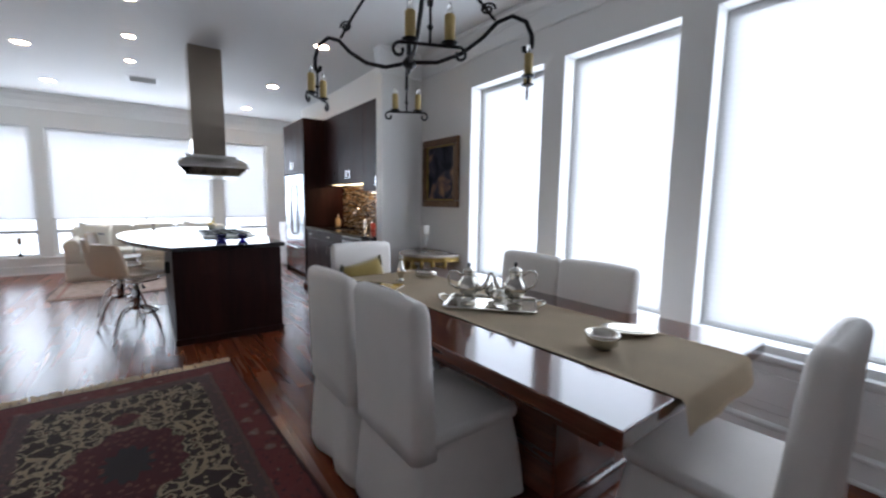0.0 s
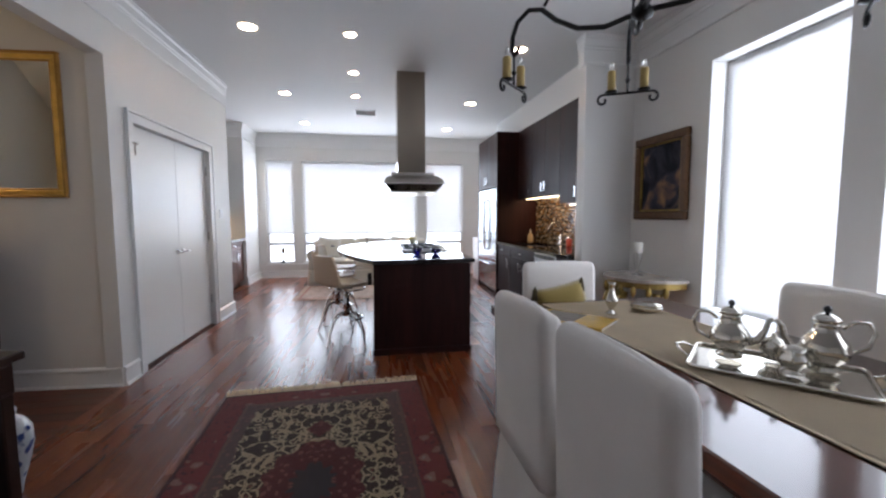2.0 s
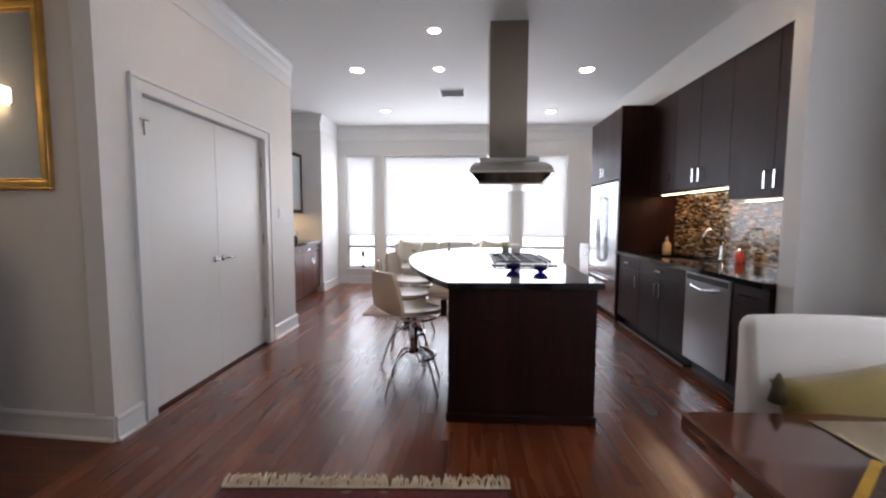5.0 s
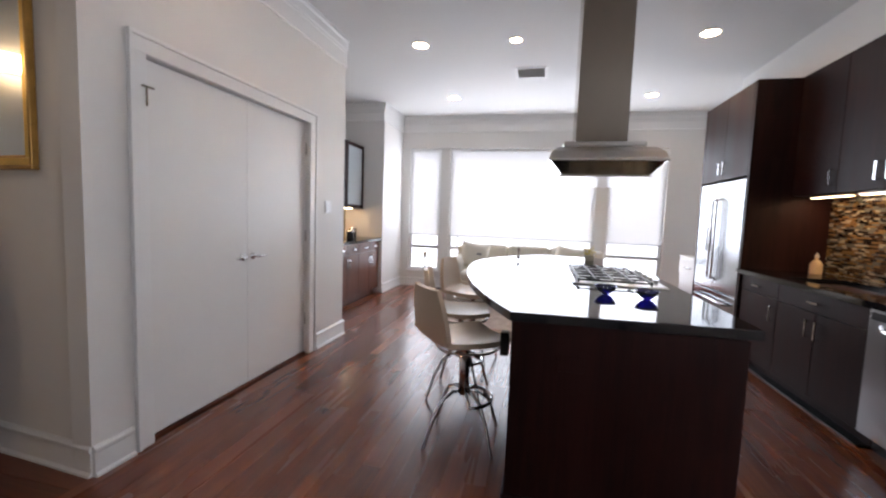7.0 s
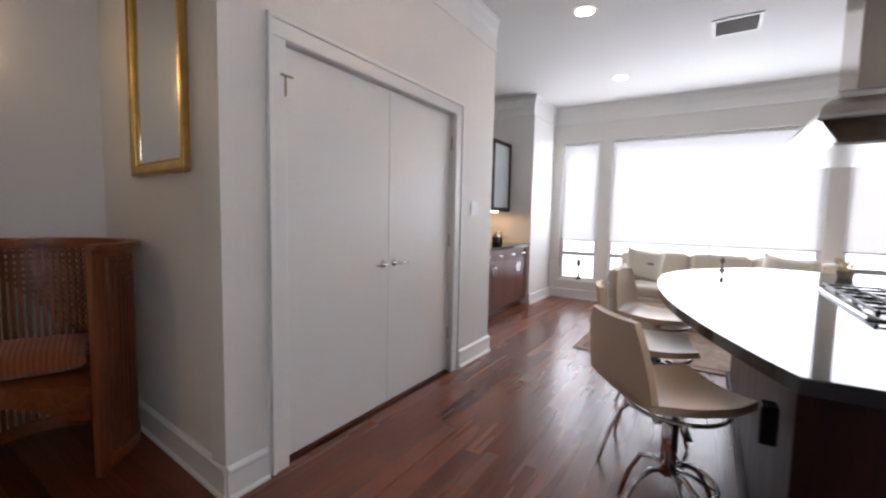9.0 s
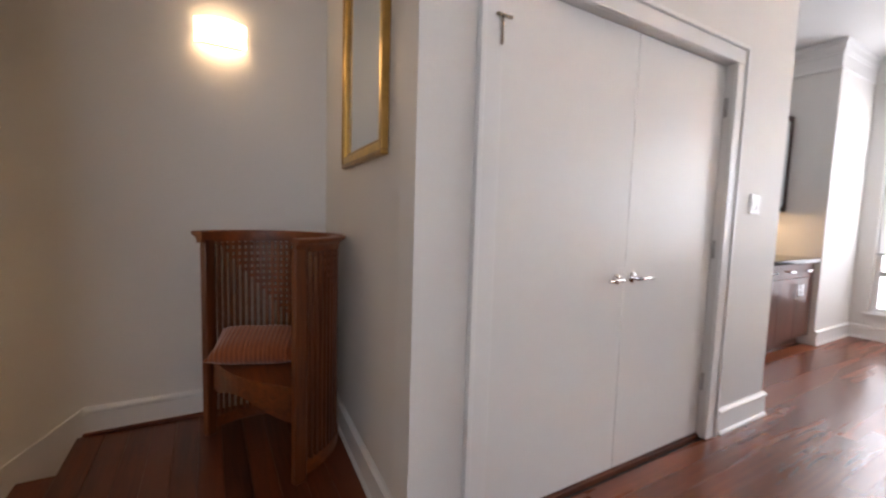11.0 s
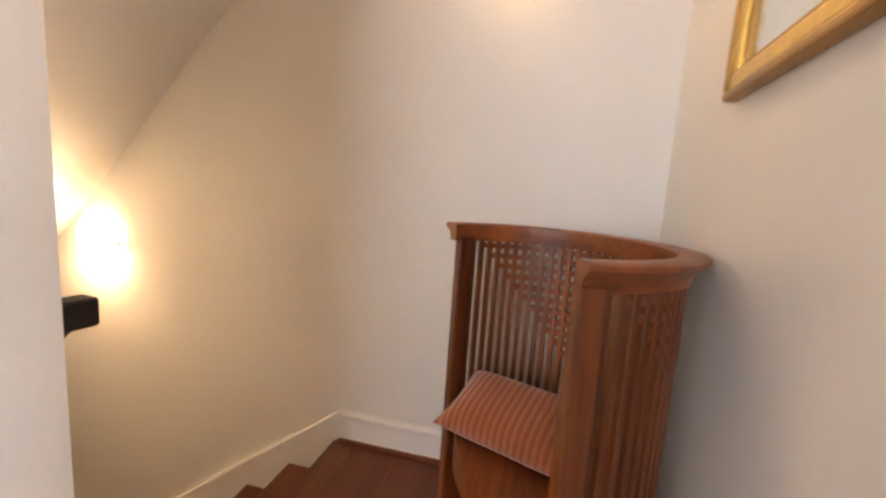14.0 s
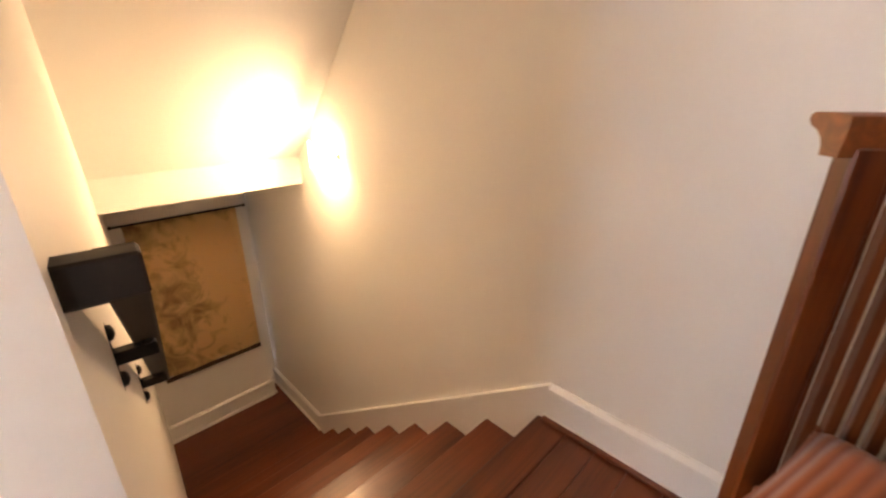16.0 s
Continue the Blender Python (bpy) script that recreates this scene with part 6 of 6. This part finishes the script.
for k in range(NS + 1):
    a = A0 + (A1 - A0) * k / NS
    if k in (0, NS):
        bm = B(-0.020, 0.020, -0.028, 0.028, 0.0, TOPH - 0.045, bevel=0.004)
        nm = "end_post"
    else:
        bm = B(-0.011, 0.011, -0.0085, 0.0085, 0.085, TOPH - 0.048, bevel=0.0015)
        nm = "slat"
    part(nm, turned(bm, pose(0, 0, 0, 0, 0, a) @ Matrix.Translation((R, 0, 0))), CHERRY, bc)
STEP = 0.036
for j in range(14):
    lo_k, hi_k = j + 2, NS - j - 2
    if hi_k - lo_k < 2:
        break
    a0, a1 = A0 + (A1 - A0) * lo_k / NS, A0 + (A1 - A0) * hi_k / NS
    z = TOPH - 0.048 - STEP * (j + 1)
    part("lattice_rail", arc_band([(R - 0.008, z), (R + 0.008, z), (R + 0.008, z + 0.017), (R - 0.008, z + 0.017)], a0, a1, 24), CHERRYF, bc)
seat_out = [(0.342 * math.cos(radians(A0 + (A1 - A0) * k / 30)), 0.342 * math.sin(radians(A0 + (A1 - A0) * k / 30))) for k in range(31)]
fa0, fa1 = seat_out[-1], seat_out[0]
front = []
for k in range(1, 12):
    t = k / 12
    x, y = fa0[0] + (fa1[0] - fa0[0]) * t, fa0[1] + (fa1[1] - fa0[1]) * t
    nrm = Vector((fa1[1] - fa0[1], -(fa1[0] - fa0[0]), 0)).normalized()
    bulge = 0.07 * math.sin(math.pi * t)
    front.append((x + nrm.x * bulge, y + nrm.y * bulge))
part("seat", prism(bmesh.new(), seat_out + front, 0.40, 0.435, bevel=0.008, seg=2), CHERRYF, bc, "round cherry wood seat")
bm = bmesh.new()
fp = [fa0] + front + [fa1]
rows5 = []
for k, (x, y) in enumerate(fp):
    dip = 0.10 + 0.035 * math.cos(2 * math.pi * k / (len(fp) - 1))
    rows5.append([bm.verts.new((x * s6, y * s6, z)) for s6, z in ((0.98, 0.40 - dip), (0.98, 0.40), (0.93, 0.40), (0.93, 0.40 - dip))])
for p, q in zip(rows5, rows5[1:]):
    for k in range(4):
        bm.faces.new((p[k], p[(k + 1) % 4], q[(k + 1) % 4], q[k]))
bm.faces.new(rows5[0][::-1]), bm.faces.new(rows5[-1])
part("apron", bm, CHERRYF, bc, "curved front apron")

# rust cushion with ribs on the chair
m, n, l, b = nodes_of("ribbed_rust_fabric")
tc, wv = n.new("ShaderNodeTexCoord"), n.new("ShaderNodeTexWave")
wv.inputs["Scale"].default_value, wv.inputs["Distortion"].default_value = 14, 0.5
rp3, bp = n.new("ShaderNodeValToRGB"), n.new("ShaderNodeBump")
rp3.color_ramp.elements[0].color, rp3.color_ramp.elements[1].color = (0.21, 0.050, 0.014, 1), (0.34, 0.092, 0.026, 1)
mp = n.new("ShaderNodeMapping")
l.new(tc.outputs["Object"], mp.inputs["Vector"]), l.new(mp.outputs[0], wv.inputs["Vector"])
l.new(wv.outputs["Fac"], rp3.inputs["Fac"]), l.new(rp3.outputs[0], b.inputs["Base Color"])
l.new(wv.outputs["Fac"], bp.inputs["Height"]), l.new(bp.outputs[0], b.inputs["Normal"])
bp.inputs["Strength"].default_value, bp.inputs["Distance"].default_value = 0.6, 0.006
b.inputs["Roughness"].default_value, b.inputs["Sheen Weight"].default_value = 0.85, 0.4
cu = thing("seat_cushion", "ribbed rust orange cushion lying on the barrel chair", "pillow", (-2.885, 3.44, 0.436), 69)
smooth_by(part("cushion", turned(pillow_mesh(0.44, 0.28, 0.13, 16), pose(0, 0.0, 0.085, -70)), m, cu), 60)

# painted scroll on the end wall
m, n, l, b = nodes_of("aged_scroll")
tc, nz, n2, rp4, ad = n.new("ShaderNodeTexCoord"), n.new("ShaderNodeTexNoise"), n.new("ShaderNodeTexNoise"), n.new("ShaderNodeValToRGB"), n.new("ShaderNodeMath")
nz.inputs["Scale"].default_value, nz.inputs["Detail"].default_value, nz.inputs["Distortion"].default_value = 7, 8, 1.6
n2.inputs["Scale"].default_value = 1.6
ad.operation = "MULTIPLY_ADD"
ad.inputs[1].default_value = 0.6
for t in (nz, n2):
    l.new(tc.outputs["Object"], t.inputs["Vector"])
l.new(nz.outputs["Fac"], ad.inputs[0]), l.new(n2.outputs["Fac"], ad.inputs[2]), l.new(ad.outputs[0], rp4.inputs["Fac"])
e = rp4.color_ramp.elements
e[0].position, e[0].color, e[1].position, e[1].color = 0.58, (0.20, 0.09, 0.03, 1), 0.88, (0.80, 0.56, 0.28, 1)
l.new(rp4.outputs[0], b.inputs["Base Color"])
b.inputs["Roughness"].default_value = 0.85
SCRM = m
sc4 = thing("hanging_scroll", "aged brown painted scroll hanging from a thin rod", "wall hanging", (-2.83, -0.03, 0.335))
part("rod", tube(bmesh.new(), [(-0.41, 0.022, 0), (0.41, 0.022, 0)], 0.007, 8), IRON, sc4)
for sx in (-1, 1):
    part("finial", lathe(bmesh.new(), [(0.003, -0.012), (0.013, 0), (0.003, 0.014)], 10, (sx * 0.41, 0.022, 0)), IRON, sc4)
bm = bmesh.new()
g = [[bm.verts.new((-0.35 + 0.70 * i / 14, 0.018 + 0.006 * math.sin(i * 0.9 + j * 0.25) * j / 20, -0.004 - 1.205 * j / 20 - 0.012 * math.sin(i * 0.8) * (j == 20))) for j in range(21)] for i in range(15)]
for i in range(14):
    for j in range(20):
        f = bm.faces.new((g[i][j], g[i + 1][j], g[i + 1][j + 1], g[i][j + 1]))
        f.smooth = True
bmesh.ops.solidify(bm, geom=bm.faces[:], thickness=0.002)
part("cloth", bm, SCRM, sc4, "stained painted cloth")
part("bottom_edge", B(-0.35, 0.35, 0.012, 0.03, -1.235, -1.20, bevel=0.004), paint("dark_hem", (0.05, 0.025, 0.012), 0.8), sc4, "dark rolled hem")

# ---- dark side table and porcelain jar beside the opening to the stairs ----
DARKW = wood("dark_walnut", (0.010, 0.0045, 0.0035), (0.030, 0.011, 0.007), 0.3, "Y", 1.0, coat=0.1)
sd = thing("side_table", "dark walnut side table with a drawer against the wall", "side table", (CLOSET_X + 0.035, 1.02, 0))
part("top", B(0, 0.515, 0, 1.18, 0.75, 0.785, bevel=0.006, seg=2), DARKW, sd)
part("apron", B(0.02, 0.49, 0.03, 1.15, 0.62, 0.75, bevel=0.002), DARKW, sd)
for k in range(2):
    dr = part("drawer", B(0.49, 0.505, 0.06 + 0.54 * k, 0.58 + 0.54 * k, 0.635, 0.74, bevel=0.003), DARKW, sd)
    part("knob", turned(lathe(bmesh.new(), [(0.006, 0), (0.006, 0.012), (0.014, 0.018), (0.012, 0.026), (0.002, 0.029)], 14), pose(0.505, 0.32 + 0.54 * k, 0.69, 0, 90, 0)), SILVER, dr, "small silver knob")
for lx in (0.05, 0.46):
    for ly in (0.06, 1.12):
        part("leg", B(lx - 0.028, lx + 0.028, ly - 0.028, ly + 0.028, 0, 0.62, bevel=0.005), DARKW, sd)
part("low_shelf", B(0.03, 0.48, 0.04, 1.14, 0.14, 0.165, bevel=0.003), DARKW, sd)
m, n, l, b = nodes_of("blue_white_porcelain")
tc, vo, nz, rp5 = n.new("ShaderNodeTexCoord"), n.new("ShaderNodeTexVoronoi"), n.new("ShaderNodeTexNoise"), n.new("ShaderNodeValToRGB")
vo.feature = "SMOOTH_F1"
vo.inputs["Scale"].default_value, nz.inputs["Scale"].default_value = 17, 30
l.new(tc.outputs["Object"], nz.inputs["Vector"]), l.new(tc.outputs["Object"], vo.inputs["Vector"])
ad = n.new("ShaderNodeMath")
ad.operation = "MULTIPLY_ADD"
ad.inputs[1].default_value = 0.4
l.new(nz.outputs["Fac"], ad.inputs[0]), l.new(vo.outputs["Distance"], ad.inputs[2]), l.new(ad.outputs[0], rp5.inputs["Fac"])
e = rp5.color_ramp.elements
e[0].position, e[0].color, e[1].position, e[1].color = 0.46, (0.02, 0.04, 0.15, 1), 0.56, (0.40, 0.43, 0.47, 1)
l.new(rp5.outputs[0], b.inputs["Base Color"])
b.inputs["Roughness"].default_value = 0.12
jr = thing("porcelain_jar", "blue and white porcelain ginger jar standing on the floor", "jar", (-1.545, 2.47, 0))
part("body", lathe(bmesh.new(), [(0.068, 0), (0.073, 0.01), (0.077, 0.05), (0.108, 0.16), (0.125, 0.26), (0.118, 0.325), (0.09, 0.37), (0.06, 0.39), (0.058, 0.40)], 32), m, jr)
part("lid", lathe(bmesh.new(), [(0.070, 0.40), (0.070, 0.418), (0.056, 0.436), (0.023, 0.45), (0.011, 0.455), (0.016, 0.468), (0.004, 0.48)], 28), m, jr, "domed porcelain lid with a knob")

# ---- floor boards, last in the file ----
def board_mesh(w, l, h=0.012):
    return mesh_of("floor_board", B(-w / 2, w / 2, -l / 2, l / 2, -h, 0, bevel=0.00025), FLOORW)


rng = random.Random(5)
BW = 0.108
LENS = (0.9, 1.2, 1.5, 1.8)
board_meshes = {v: board_mesh(BW - 0.0005, v - 0.0005) for v in LENS}
stuff = bmesh.new()
n_board = 0
for i in range(43):
    x = CLOSET_X + BW * (i + 0.5)
    y = Y_BACK - rng.choice(LENS) * rng.random()
    while y < WIN_Y:
        v = rng.choice(LENS)
        yc = y + v / 2
        if -1.75 < x < 2.2 and 2.6 < yc < 7.6 and n_board < 290:
            o = new("floor_board", board_meshes[v])
            o.location, o.parent = (x, yc, 0), floor
            n_board += 1
        else:
            box(stuff, x - BW / 2 + 0.00025, x + BW / 2 - 0.00025, max(y, Y_BACK) + 0.0006, min(y + v, WIN_Y) - 0.0006, -0.012, 0)
        y += v
tagged(part("floor_boards", stuff, FLOORW, floor), kind="stuff")
stuff = bmesh.new()
for i in range(11):
    x = CLOSET_X - 0.12 + 0.12 - BW * (i + 0.5)
    box(stuff, x - BW / 2 + 0.00025, x + BW / 2 - 0.00025, 6.34, WIN_Y, -0.012, 0)
tagged(part("floor_boards", stuff, FLOORW, floor), kind="stuff")
